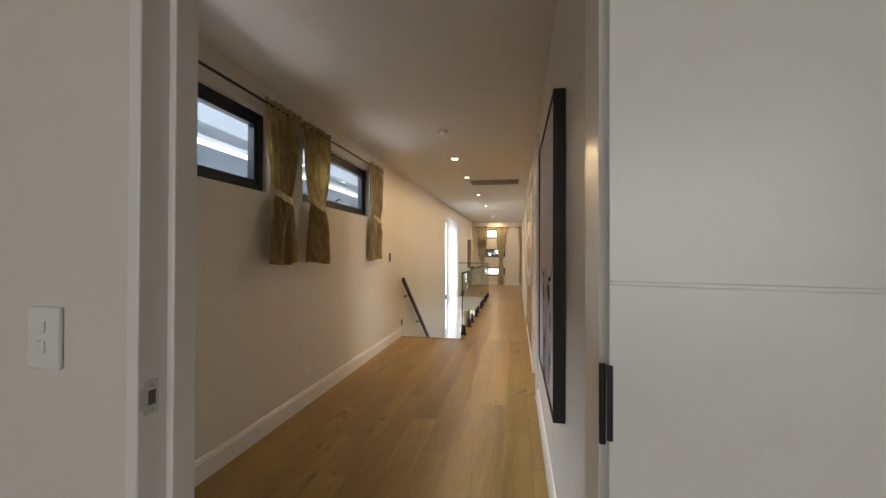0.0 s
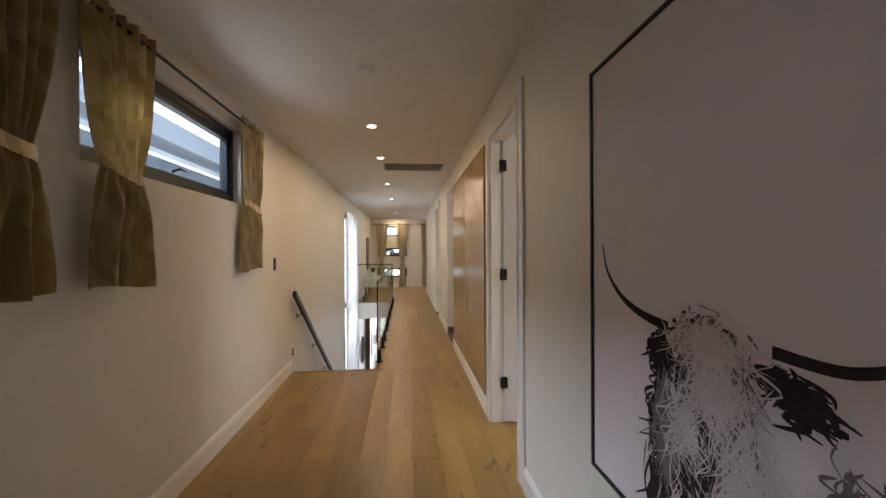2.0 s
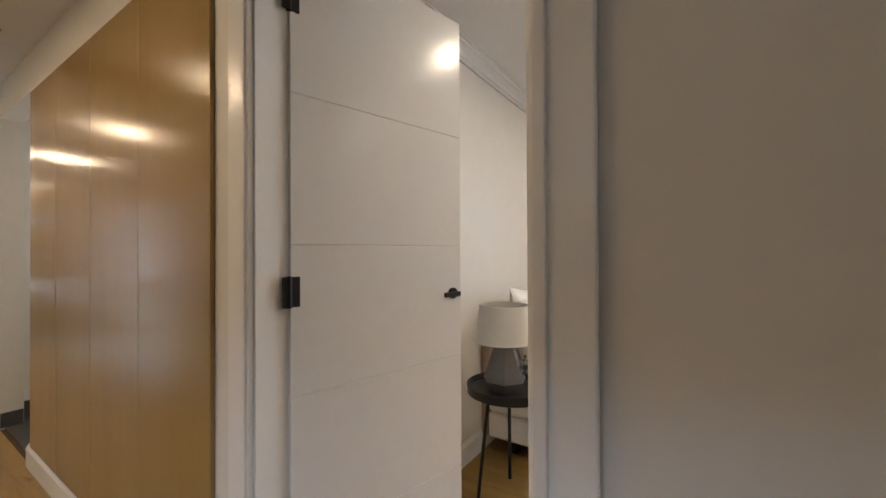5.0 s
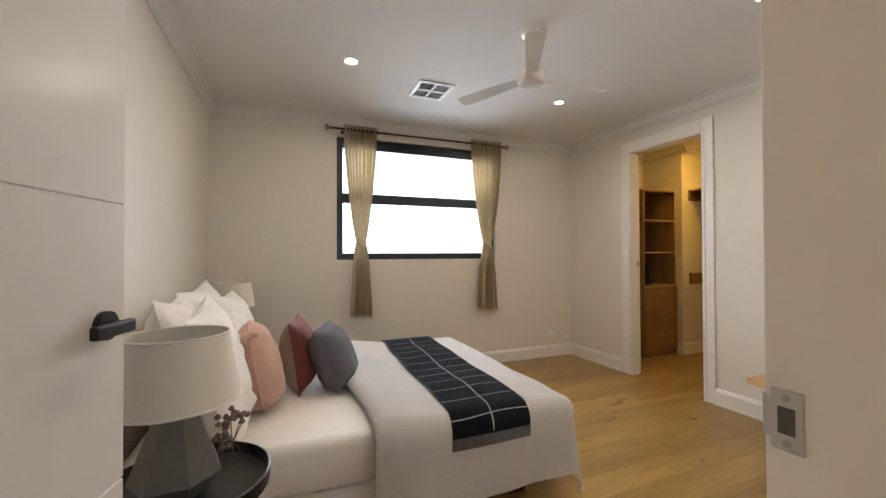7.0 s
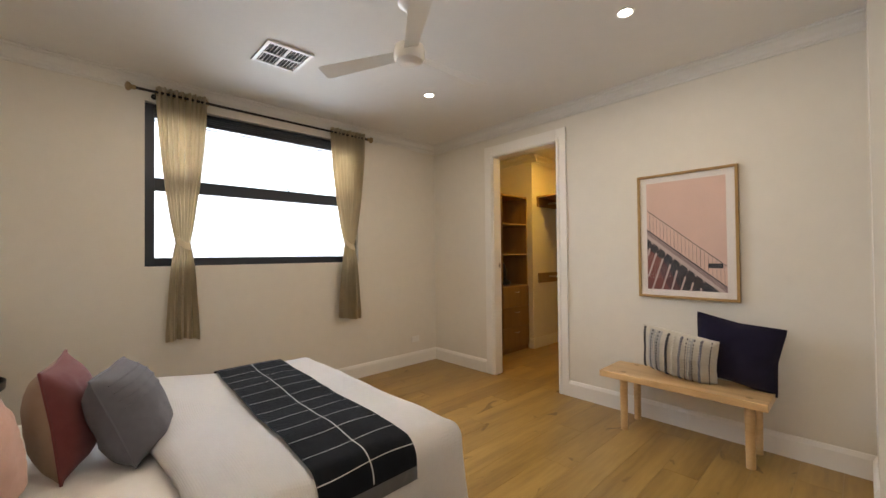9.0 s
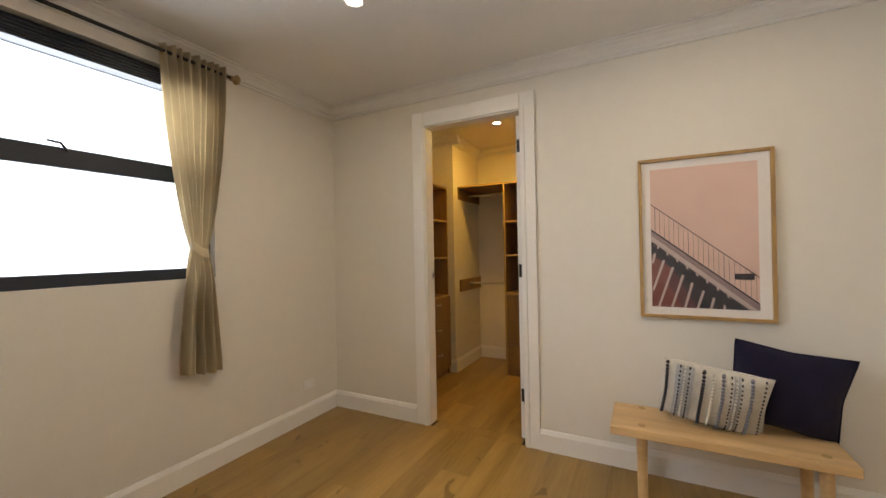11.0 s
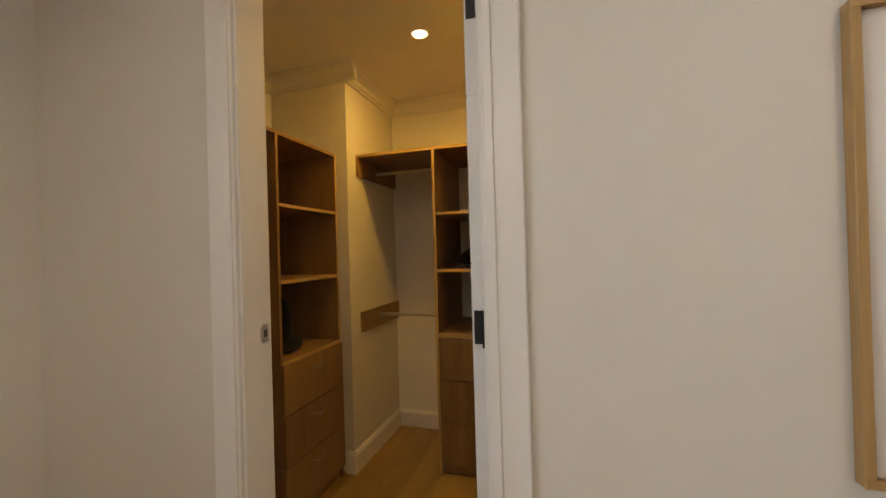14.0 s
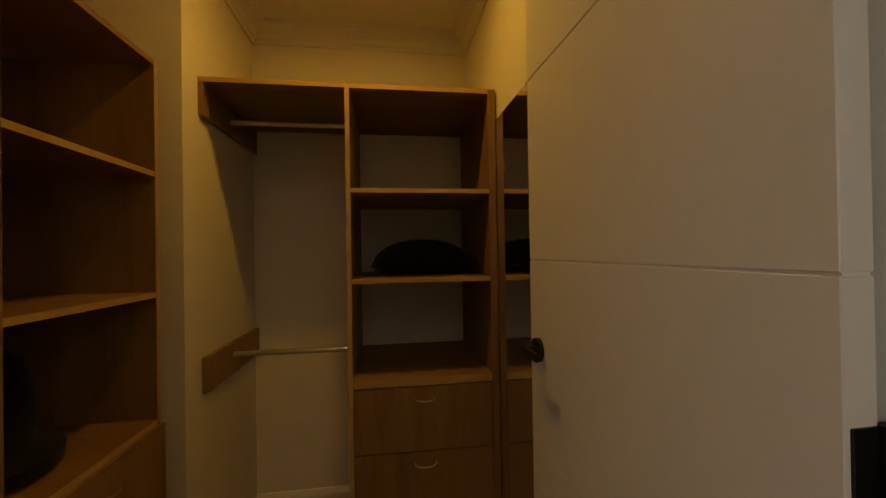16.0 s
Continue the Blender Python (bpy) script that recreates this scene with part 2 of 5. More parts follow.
ROBEX = wood("oak_laminate_flat", (0.185, 0.100, 0.036), (0.30, 0.178, 0.070), "x", 0.45, 5.0, 0.03)
EDGEW = wood("pale_edge_banding", (0.40, 0.26, 0.095), (0.50, 0.34, 0.13), "x", 0.45, 5.0, 0.03)
BENCHW = wood("pale_oak", (0.50, 0.32, 0.14), (0.70, 0.48, 0.24), "x", 0.42, 6.0, 0.04)
FRAMEW = wood("frame_oak", (0.31, 0.185, 0.065), (0.48, 0.305, 0.115), "z", 0.4, 8.0, 0.05)
REDW = wood("red_timber", (0.13, 0.045, 0.02), (0.24, 0.09, 0.04), "z", 0.4, 6.0, 0.05)
BLACK = material("black_metal", (0.012, 0.012, 0.013), 0.42, 0.3, vary=0.1, scale=20)
FRAMEB = material("window_frame", (0.021, 0.027, 0.040), 0.38, 0.2, vary=0.06, scale=14)
PAINTB = material("black_paint", (0.010, 0.009, 0.009), 0.5, vary=0.1, scale=20)
CHROME = material("brushed_steel", (0.62, 0.60, 0.57), 0.28, 1.0, vary=0.05, scale=40)
BRASS = material("warm_metal", (0.42, 0.30, 0.16), 0.35, 1.0, vary=0.08, scale=40)
PLASTIC = material("white_plastic", (0.80, 0.79, 0.76), 0.35, vary=0.02)
FANP = material("fan_white", (0.82, 0.80, 0.76), 0.25, vary=0.02)
GREYP = material("grille_grey", (0.42, 0.40, 0.38), 0.5, vary=0.05)
# dark colour standing for the shade inside vents and latch holes
DARKG = material("hollow_shade", (0.10, 0.10, 0.10), 0.8, vary=0.1)
SATIN = material("satin_curtain", (0.60, 0.51, 0.345), 0.5, vary=0.14, scale=7, bump=0.3, bump_scale=26, stretch=(1, 1, 0.14), sheen=0.25, spec=0.45)
BROCADE = brocade("brocade_curtain", (0.56, 0.43, 0.21), (0.43, 0.32, 0.135))
SHEER = voile("sheer_curtain", (0.86, 0.87, 0.88))
SHEET = weave("white_sheet", (0.89, 0.87, 0.84), 900, 0.8, 0.2, 0.15, 0.03)
QUILT = weave("white_quilt", (0.90, 0.88, 0.86), 330, 0.85, 0.3, 0.3, 0.02)
THROW = weave("navy_throw", (0.013, 0.017, 0.025), 500, 0.95, 0.05, 0.5, 0.2)
STRIPE = weave("white_thread", (0.62, 0.62, 0.62), 300, 0.9, 0.2, 0.3, 0.1)
FRINGE = weave("grey_fringe", (0.20, 0.20, 0.21), 300, 0.95, 0.2, 0.5, 0.25)
PINK = weave("pink_linen", (0.62, 0.39, 0.31), 420, 0.9, 0.2, 0.4, 0.08)
MAUVE = weave("burgundy_velvet", (0.165, 0.042, 0.042), 600, 0.85, 0.25, 0.3, 0.15)
BEIGE = weave("beige_linen", (0.35, 0.265, 0.19), 420, 0.9, 0.2, 0.4, 0.1)
GREYC = weave("grey_linen", (0.125, 0.125, 0.145), 420, 0.9, 0.12, 0.4, 0.12)
NAVY = weave("navy_cotton", (0.012, 0.010, 0.030), 500, 0.95, 0.05, 0.4, 0.15)
IVORY = weave("ivory_knit", (0.62, 0.58, 0.50), 160, 0.95, 0.4, 0.8, 0.1)
KNITD = weave("charcoal_yarn", (0.035, 0.035, 0.045), 160, 0.95, 0.3, 0.6, 0.2)
KNITP = weave("pale_grey_yarn", (0.42, 0.42, 0.42), 160, 0.95, 0.3, 0.6, 0.12)
KNITG = weave("grey_yarn", (0.17, 0.17, 0.20), 160, 0.95, 0.3, 0.6, 0.2)
BLACKC = weave("black_cotton", (0.006, 0.006, 0.007), 500, 0.95, 0.05, 0.4, 0.2)
SHADE = weave("lamp_linen", (0.75, 0.72, 0.65), 500, 0.85, 0.2, 0.3, 0.03)
CONCRETE = material("grey_ceramic", (0.17, 0.165, 0.16), 0.42, vary=0.12, scale=10, bump=0.1, bump_scale=80)
BLACKT = material("black_table", (0.013, 0.012, 0.012), 0.3, vary=0.15, scale=20)
TILEG = material("dark_tile", (0.085, 0.08, 0.075), 0.35, vary=0.2, scale=9, rand=0.1)
LEAF = material("leaf_green", (0.05, 0.10, 0.035), 0.5, vary=0.3, scale=30)
SEED = material("seed_pod", (0.16, 0.13, 0.11), 0.7, vary=0.25, scale=60)
BASKETM = material("woven_basket", (0.27, 0.15, 0.07), 0.8, vary=0.25, scale=40, bump=0.6, bump_scale=90)
CANVAS = material("canvas_print", (0.76, 0.685, 0.71), 0.85, vary=0.05, scale=2.5, bump=0.15, bump_scale=400, spec=0.2)
INKD = material("ink_dark", (0.028, 0.022, 0.026), 0.85, vary=0.5, scale=26, spec=0.2)
INKM = material("ink_mid", (0.20, 0.16, 0.17), 0.85, vary=0.4, scale=30, spec=0.2)
INKL = material("ink_light", (0.66, 0.595, 0.60), 0.85, vary=0.15, scale=30, spec=0.2)
MAT_PAPER = material("mat_board", (0.80, 0.76, 0.73), 0.8, vary=0.02)
PRINT_SKY = material("print_pink", (0.71, 0.505, 0.43), 0.7, vary=0.06, scale=3)
PRINT_RED = material("print_red", (0.21, 0.075, 0.065), 0.7, vary=0.2, scale=8)
PRINT_PALE = material("print_pale", (0.52, 0.42, 0.40), 0.7, vary=0.1)
PRINT_MID = material("print_grey", (0.30, 0.22, 0.22), 0.7, vary=0.15)
PRINT_PLUM = material("print_plum", (0.11, 0.045, 0.05), 0.7, vary=0.2, scale=8)
PRINT_DARK = material("print_dark", (0.030, 0.028, 0.040), 0.7, vary=0.2)
GLASS = clear("window_glass")
PICGLASS = clear("picture_glass")
BALGLASS = clear("balustrade_glass", (0.93, 0.97, 0.95))
MIRROR = material("mirror", (0.88, 0.88, 0.88), 0.01, 1.0, vary=0.0)
LAMPON = glow("lamp_disc", (1.0, 0.88, 0.68), 24)
OUTSIDE = glow("overcast_outside", (0.93, 0.97, 1.0), 2.0)
EAVE = material("eave_boards", (0.50, 0.58, 0.66), 0.6, vary=0.05)
ROOFT = material("roof_sheet", (0.17, 0.21, 0.26), 0.5, vary=0.4, scale=10)
CONCRETEP = material("outdoor_ground", (0.25, 0.25, 0.24), 0.9, vary=0.2)


# ---- mesh helpers ----
def box(bm, x0, x1, y0, y1, z0, z1, bevel=0.0, seg=1, mi=0):
    vs = [bm.verts.new((x, y, z)) for x in (x0, x1) for y in (y0, y1) for z in (z0, z1)]
    fs = [bm.faces.new([vs[i] for i in f]) for f in ((0, 1, 3, 2), (4, 6, 7, 5), (0, 4, 5, 1), (2, 3, 7, 6), (0, 2, 6, 4), (1, 5, 7, 3))]
    for f in fs:
        f.material_index = mi
    if bevel:
        bmesh.ops.bevel(bm, geom=list({e for f in fs for e in f.edges}), offset=bevel, segments=seg, profile=0.5, affect="EDGES")


def tube(bm, pts, radius, seg=12, caps=True, flat=1.0):
    """A round bar along points; radius a number or one for each point."""
    pts = [Vector(p) for p in pts]
    rad = radius if isinstance(radius, (list, tuple)) else [radius] * len(pts)
    rings, side = [], None
    for i, p in enumerate(pts):
        d = (pts[min(i + 1, len(pts) - 1)] - pts[max(i - 1, 0)]).normalized()
        if side is None:
            side = d.orthogonal().normalized()
        side = (side - d * side.dot(d)).normalized()
        up = d.cross(side)
        rings.append([bm.verts.new(p + rad[i] * (math.cos(a) * side + flat * math.sin(a) * up)) for a in (2 * math.pi * k / seg for k in range(seg))])
    for a, b in zip(rings, rings[1:]):
        for k in range(seg):
            bm.faces.new((a[k], a[(k + 1) % seg], b[(k + 1) % seg], b[k]))
    if caps:
        bm.faces.new(rings[0][::-1])
        bm.faces.new(rings[-1])


def lathe(bm, prof, seg=32, cx=0.0, cy=0.0):
    """A turned shape from (radius, z) pairs."""
    rings = [[bm.verts.new((cx + max(r, 1e-4) * math.cos(2 * math.pi * k / seg), cy + max(r, 1e-4) * math.sin(2 * math.pi * k / seg), z)) for k in range(seg)] for r, z in prof]
    for a, b in zip(rings, rings[1:]):
        for k in range(seg):
            bm.faces.new((a[k], a[(k + 1) % seg], b[(k + 1) % seg], b[k]))
    bm.faces.new(rings[0][::-1])
    bm.faces.new(rings[-1])


def sheet(bm, fn, nu, nv, thick=0.0):
    """A cloth sheet from fn(u, v) with u, v from 0 to 1, with uv and an optional thickness."""
    uv = bm.loops.layers.uv.verify()
    g = [[bm.verts.new(fn(i / nu, j / nv)) for j in range(nv + 1)] for i in range(nu + 1)]
    fs = []
    for i in range(nu):
        for j in range(nv):
            f = bm.faces.new((g[i][j], g[i + 1][j], g[i + 1][j + 1], g[i][j + 1]))
            for lp, (a, b) in zip(f.loops, ((i, j), (i + 1, j), (i + 1, j + 1), (i, j + 1))):
                lp[uv].uv = (a / nu, b / nv)
            fs.append(f)
    if thick:
        bmesh.ops.solidify(bm, geom=fs, thickness=thick)


def prism(bm, pts, x0, x1):
    """A flat outline in (y, z), from x0 to x1."""
    a = [bm.verts.new((x0, y, z)) for y, z in pts]
    b = [bm.verts.new((x1, y, z)) for y, z in pts]
    bm.faces.new(a)
    bm.faces.new(b[::-1])
    for i in range(len(pts)):
        k = (i + 1) % len(pts)
        bm.faces.new((a[i], b[i], b[k], a[k]))


def link_mesh(name, bm, mat, smooth=False):
    bmesh.ops.recalc_face_normals(bm, faces=bm.faces)
    me = bpy.data.meshes.new(name)
    bm.to_mesh(me)
    bm.free()
    for m in (mat if isinstance(mat, (list, tuple)) else [mat]):
        me.materials.append(m)
    if smooth:
        me.shade_smooth()
        me.set_sharp_from_angle(angle=radians(40))
    return new(name, me)


def part(name, bm, mat, parent, label="", smooth=False):
    o = link_mesh(name, bm, mat, smooth)
    o.parent = parent
    return tagged(o, label)


def thing(name, loc, label, category, group="", kind="", rz=0.0, rx=0.0, ry=0.0):
    o = new(name)
    o.empty_display_size = 0.05
    o.matrix_world = pose(*loc, rx, ry, rz)
    return tagged(o, label, category, group, kind)


def boxpart(name, ext, mat, parent, label="", bevel=0.0, seg=1):
    bm = bmesh.new()
    box(bm, *ext, bevel=bevel, seg=seg)
    return part(name, bm, mat, parent, label)


def structure(name, bm, mat, label, category):
    return tagged(link_mesh(name, bm, mat), label, category, kind="structure")


def pierced(bm, axis, a0, a1, t0, t1, z0, z1, holes=()):
    """A wall along an axis ("x" or "y") from a0 to a1, t0 to t1 thick, with openings (a, a, z, z) right through it."""
    av = sorted({a0, a1, *(v for h in holes for v in h[:2])})
    zv = sorted({z0, z1, *(v for h in holes for v in h[2:])})
    solid = [[not any(h[0] <= (p + q) / 2 <= h[1] and h[2] <= (r + s) / 2 <= h[3] for h in holes) for r, s in zip(zv, zv[1:])] for p, q in zip(av, av[1:])]
    made = {}

    def vert(a, t, z):
        k = (round(a, 5), t, round(z, 5))
        if k not in made:
            made[k] = bm.verts.new((a, t, z) if axis == "x" else (t, a, z))
        return made[k]

    na, nz = len(av) - 1, len(zv) - 1
    for i in range(na):
        for j in range(nz):
            if not solid[i][j]:
                continue
            p, q, r, s = av[i], av[i + 1], zv[j], zv[j + 1]
            for t in (t0, t1):
                bm.faces.new((vert(p, t, r), vert(q, t, r), vert(q, t, s), vert(p, t, s)))
            for di, dj, (e, f) in ((-1, 0, ((p, r), (p, s))), (1, 0, ((q, r), (q, s))), (0, -1, ((p, r), (q, r))), (0, 1, ((p, s), (q, s)))):
                k, l = i + di, j + dj
                if not (0 <= k < na and 0 <= l < nz and solid[k][l]):
                    bm.faces.new((vert(e[0], t0, e[1]), vert(f[0], t0, f[1]), vert(f[0], t1, f[1]), vert(e[0], t1, e[1])))


def wall(name, axis, a0, a1, t0, t1, z0=-0.02, z1=CEIL + 0.02, holes=(), label="smooth white painted plaster wall", mat=None):
    bm = bmesh.new()
    pierced(bm, axis, a0, a1, t0, t1, z0, z1, holes)
    return structure(name, bm, mat or WALL, label, "wall")


# ---- walls, floors and ceilings ----
XL, XR, XB = -1.575, 0.47, 0.60
DOOR_H = 2.345
wall("wall_west", "y", 0.515, 16.55, XL - 0.15, XL, -2.9, CEIL + 0.02,
     [(1.02, 2.64, 1.81, 2.40), (3.10, 4.69, 1.81, 2.40), (10.12, 11.9, -2.2, 2.26)], "long white plaster wall of the corridor and stairwell")
wall("wall_east_corridor", "y", 0.515, 14.6, XR, XB, -0.02, CEIL + 0.02, [(3.69, 4.53, -0.03, DOOR_H), (7.02, 7.95, -0.03, 2.38), (9.45, 10.35, -0.03, DOOR_H)],
     "white plaster wall between corridor and bedroom")
wall("wall_first_room_north", "x", -2.6, 2.42, 0.43, 0.515, holes=[(-0.27, 0.38, -0.03, DOOR_H)])
wall("wall_first_room_west", "y", -3.3, 0.43, -2.6, -2.5)
wall("wall_first_room_east", "y", -3.3, 0.43, 2.3, 2.42)
wall("wall_first_room_south", "x", -2.5, 2.3, -3.3, -3.2, holes=[(-1.3, 1.3, 0.5, 2.4)])
wall("wall_bedroom_south", "x", XB, 4.48, 0.59, 0.70, holes=[(2.752, 3.545, -0.03, DOOR_H)])
wall("wall_bedroom_north", "x", XB, 4.63, 4.72, 4.84)
wall("wall_bedroom_nib", "x", XB, 0.80, 0.70, 1.15)
wall("wall_bedroom_east", "y", -1.42, 4.72, 4.48, 4.63, holes=[(1.79, 3.60, 1.22, 2.47)])
wall("wall_closet_west", "y", -1.30, 0.59, 2.58, 2.735)
wall("wall_closet_south", "x", 2.58, 4.48, -1.42, -1.30)
wall("wall_closet_nib", "x", 3.90, 4.48, -1.30, -0.57)
wall("wall_far", "x", XL, 3.3, 16.4, 16.55, -0.3, CEIL + 0.02,
     [(-1.29, -0.19, 0.39, 0.73), (-1.29, -0.19, 1.18, 1.50), (-1.29, -0.19, 1.95, 2.33), (0.62, 2.5, 0.02, 2.36)])
wall("wall_landing_east", "y", 14.6, 16.4, 3.2, 3.3)
wall("wall_landing_south", "x", XB, 3.2, 14.48, 14.6)
wall("wall_bath_north", "x", XB, 2.3, 8.06, 8.16)
wall("wall_bath_south", "x", XB, 2.3, 6.85, 6.96)
wall("wall_bath_east", "y", 6.96, 8.06, 2.2, 2.3, holes=[(7.2, 7.8, 1.2, 2.1)])
wall("wall_room_two_east", "y", 8.16, 14.48, 1.9, 2.0)
wall("wall_entry_north", "x", XL, 0.6, 15.2, 15.35, -2.9, -0.45, [(-1.40, -0.35, -2.8, -0.72)])
wall("wall_entry_east", "y", 5.9, 15.2, 0.50, 0.60, -2.9, -0.3)
wall("wall_entry_south", "x", XL, 0.6, 5.75, 5.9, -2.9, -0.3)

bm = bmesh.new()
box(bm, -2.6, 2.42, -3.3, 0.46, CEIL, CEIL + 0.12)
box(bm, XL - 0.15, 4.63, 0.4605, 16.55, CEIL, CEIL + 0.12)
box(bm, 2.4205, 4.63, -1.42, 0.46, CEIL, CEIL + 0.12)
structure("ceiling", bm, CEILP, "flat white painted plasterboard ceiling", "ceiling")

bm = bmesh.new()
for e in ((-2.6, 4.63, -3.3, 0.46), (XL - 0.15, 4.63, 0.46, 6.05), (-0.62, 4.63, 6.05, 12.1), (XL - 0.15, 4.63, 12.1, 16.55)):
    box(bm, *e, -0.42 if e[2] > 12 else -0.26, -0.014)
floor_main = structure("floor", bm, SUBF, "oak plank floor through corridor, bedroom and closet", "floor")
bm = bmesh.new()
box(bm, XL - 0.15, 0.6, 5.75, 19.0, -2.95, -2.8)
structure("floor_entry", bm, material("entry_tile", (0.5, 0.48, 0.45), 0.3, vary=0.06), "pale tiled entry hall floor", "floor")
bm = bmesh.new()
box(bm, XL, 0.5, 12.1, 15.2, -0.446, -0.424)
structure("ceiling_entry", bm, CEILP, "white entry hall ceiling below the landing", "ceiling")
bm = bmesh.new()
box(bm, XL, -0.6, 12.082, 12.1, -0.44, -0.006)
box(bm, -0.622, -0.602, 6.05, 12.08, -0.27, -0.006)
structure("trim_void", bm, TRIM, "white painted fascia round the stair void", "fascia")
bm = bmesh.new()
box(bm, XL, -0.52, 6.03, 6.075, -0.03, 0.006, 0.004)
box(bm, XL, -0.6, 12.07, 12.12, -0.012, 0.008, 0.004)
structure("trim_nosing", bm, FLOORW, "oak nosing at the edge of the stair void", "nosing")
# wet room floor beyond the side opening
bm = bmesh.new()
box(bm, XB - 0.10, 2.2, 6.96, 8.06, -0.012, 0.004)
structure("floor_bath", bm, TILEG, "dark grey tiled wet room floor", "floor")


# ---- skirting, cornice, architraves ----
SKP = ((0, 0), (0.019, 0), (0.019, 0.112), (0.012, 0.128), (0.007, 0.138), (0, 0.14))
COP = ((0, 0), (0, -0.095), (0.012, -0.095), (0.014, -0.082), (0.026, -0.074), (0.034, -0.05), (0.058, -0.028), (0.070, -0.022), (0.074, -0.010), (0.090, -0.008), (0.090, 0))


def run(bm, prof, p, q, normal, z):
    """A moulding from p to q on a wall whose face looks along normal."""
    a = [bm.verts.new((p[0] + normal[0] * d, p[1] + normal[1] * d, z + h)) for d, h in prof]
    b = [bm.verts.new((q[0] + normal[0] * d, q[1] + normal[1] * d, z + h)) for d, h in prof]
    bm.faces.new(a)
    bm.faces.new(b[::-1])
    for i in range(len(prof)):
        k = (i + 1) % len(prof)
        bm.faces.new((a[i], b[i], b[k], a[k]))


W, E, S, N = (-1, 0), (1, 0), (0, -1), (0, 1)
SKIRTS = {
    "baseboard_corridor": [((XL, 0.515), (XL, 6.05), E), ((XL, 12.1), (XL, 16.4), E), ((XR, 0.515), (XR, 3.594), W), ((XR, 4.645), (XR, 7.02), W), ((XR, 7.95), (XR, 9.33), W),
                           ((XR, 10.47), (XR, 14.6), W), ((XL + 0.02, 16.4), (0.62, 16.4), S), ((XL + 0.02, 0.515), (-0.28, 0.515), N)],
    "baseboard_bedroom": [((4.48, 0.70), (4.48, 4.72), W), ((XB + 0.2, 0.70), (2.665, 0.70), N), ((3.64, 0.70), (4.461, 0.70), N), ((XB, 4.72), (4.461, 4.72), S), ((0.80, 0.72), (0.80, 1.15), E),
                          ((XB, 1.15), (XB, 3.59), E)],
    "baseboard_closet": [((3.90, -1.28), (3.90, -0.57), W), ((3.36, -1.30), (3.90, -1.30), N), ((3.88, -0.57), (3.95, -0.57), N)],
    "baseboard_first_room": [((-2.5, 0.43), (-0.28, 0.43), S), ((0.39, 0.43), (2.3, 0.43), S), ((-2.5, -3.2), (-2.5, 0.43), E), ((2.3, -3.2), (2.3, 0.43), W)],
}
for name, runs in SKIRTS.items():
    for p, q, n in runs:
        bm = bmesh.new()
        run(bm, SKP, p, q, n, 0.0)
        structure(name, bm, TRIM, "white painted skirting board with a stepped top", "skirting board")
for name, text, runs in (
        ("cornice_bedroom", "white stepped plaster cornice round the bedroom", [((4.48, 0.70), (4.48, 4.72), W), ((XB, 0.70), (4.48, 0.70), N), ((XB, 4.72), (4.48, 4.72), S), ((XB, 0.70), (XB, 4.72), E)]),
        ("cornice_closet", "white stepped plaster cornice round the closet", [((3.90, -1.30), (3.90, -0.57), W), ((2.735, -1.30), (3.90, -1.30), N), ((2.735, -1.30), (2.735, 0.59), E), ((3.81, -0.57), (4.48, -0.57), N), ((4.48, -0.57), (4.48, 0.59), W), ((2.735, 0.59), (4.48, 0.59), S)]),
):
    for p, q, n in runs:
        bm = bmesh.new()
        run(bm, COP, p, q, n, CEIL)
        structure(name, bm, CEILP, text, "cornice")


def door_frame(name, axis, a0, a1, t0, t1, sides=(1, 1), label="white gloss door lining with architraves", stop=None, arch=0.115):
    """Lining and architraves of an opening from a0 to a1 in a wall t0 to t1 thick."""
    root = tagged(new(name), label, "door frame", kind="structure")

    def put(nm, a, b, c, d, z0, z1, bev):
        bm = bmesh.new()
        box(bm, *((a, b, c, d) if axis == "x" else (c, d, a, b)), z0, z1, bevel=bev, seg=2)
        return part(nm, bm, TRIM, root)

    put("jamb", a0, a0 + 0.02, t0 - 0.002, t1 + 0.002, 0, DOOR_H, 0.002)
    put("jamb", a1 - 0.02, a1, t0 - 0.002, t1 + 0.002, 0, DOOR_H, 0.002)
    put("head", a0 + 0.02, a1 - 0.02, t0 - 0.002, t1 + 0.002, DOOR_H - 0.02, DOOR_H, 0.002)
    if stop:
        put("door_stop", *stop, 0, DOOR_H - 0.0205, 0.002)
    for side, (f, g) in zip(sides, ((t0 - 0.018, t0 - 0.002), (t1 + 0.002, t1 + 0.018))):
        if side:
            h = 0.007 if f < t0 else -0.007
            for a, b in ((a0 - arch, a0 + 0.012), (a1 - 0.012, a1 + arch)):
                put("architrave", a, b, f, g, 0, DOOR_H + 0.10, 0.004)
                m = (a0 - 0.020, a0 + 0.004) if a < a0 else (a1 - 0.004, a1 + 0.020)
                put("architrave_bead", *m, min(f, f - h), max(g, g - h), 0, DOOR_H + 0.02, 0.003)
            put("architrave", a0 + 0.0125, a1 - 0.0125, f, g, DOOR_H - 0.012, DOOR_H + 0.10, 0.004)
    return root


door_frame("door_frame_bedroom", "y", 3.69, 4.53, XR, XB, stop=(3.6905, 3.7127, 0.528, 0.653), arch=0.095)
door_frame("door_frame_closet", "x", 2.752, 3.545, 0.59, 0.70, arch=0.09)
door_frame("door_frame_first_room", "x", -0.27, 0.38, 0.43, 0.515, (0, 0), stop=(-0.2505, -0.238, 0.474, 0.5165))
door_frame("door_frame_room_two", "y", 9.45, 10.35, XR, XB)


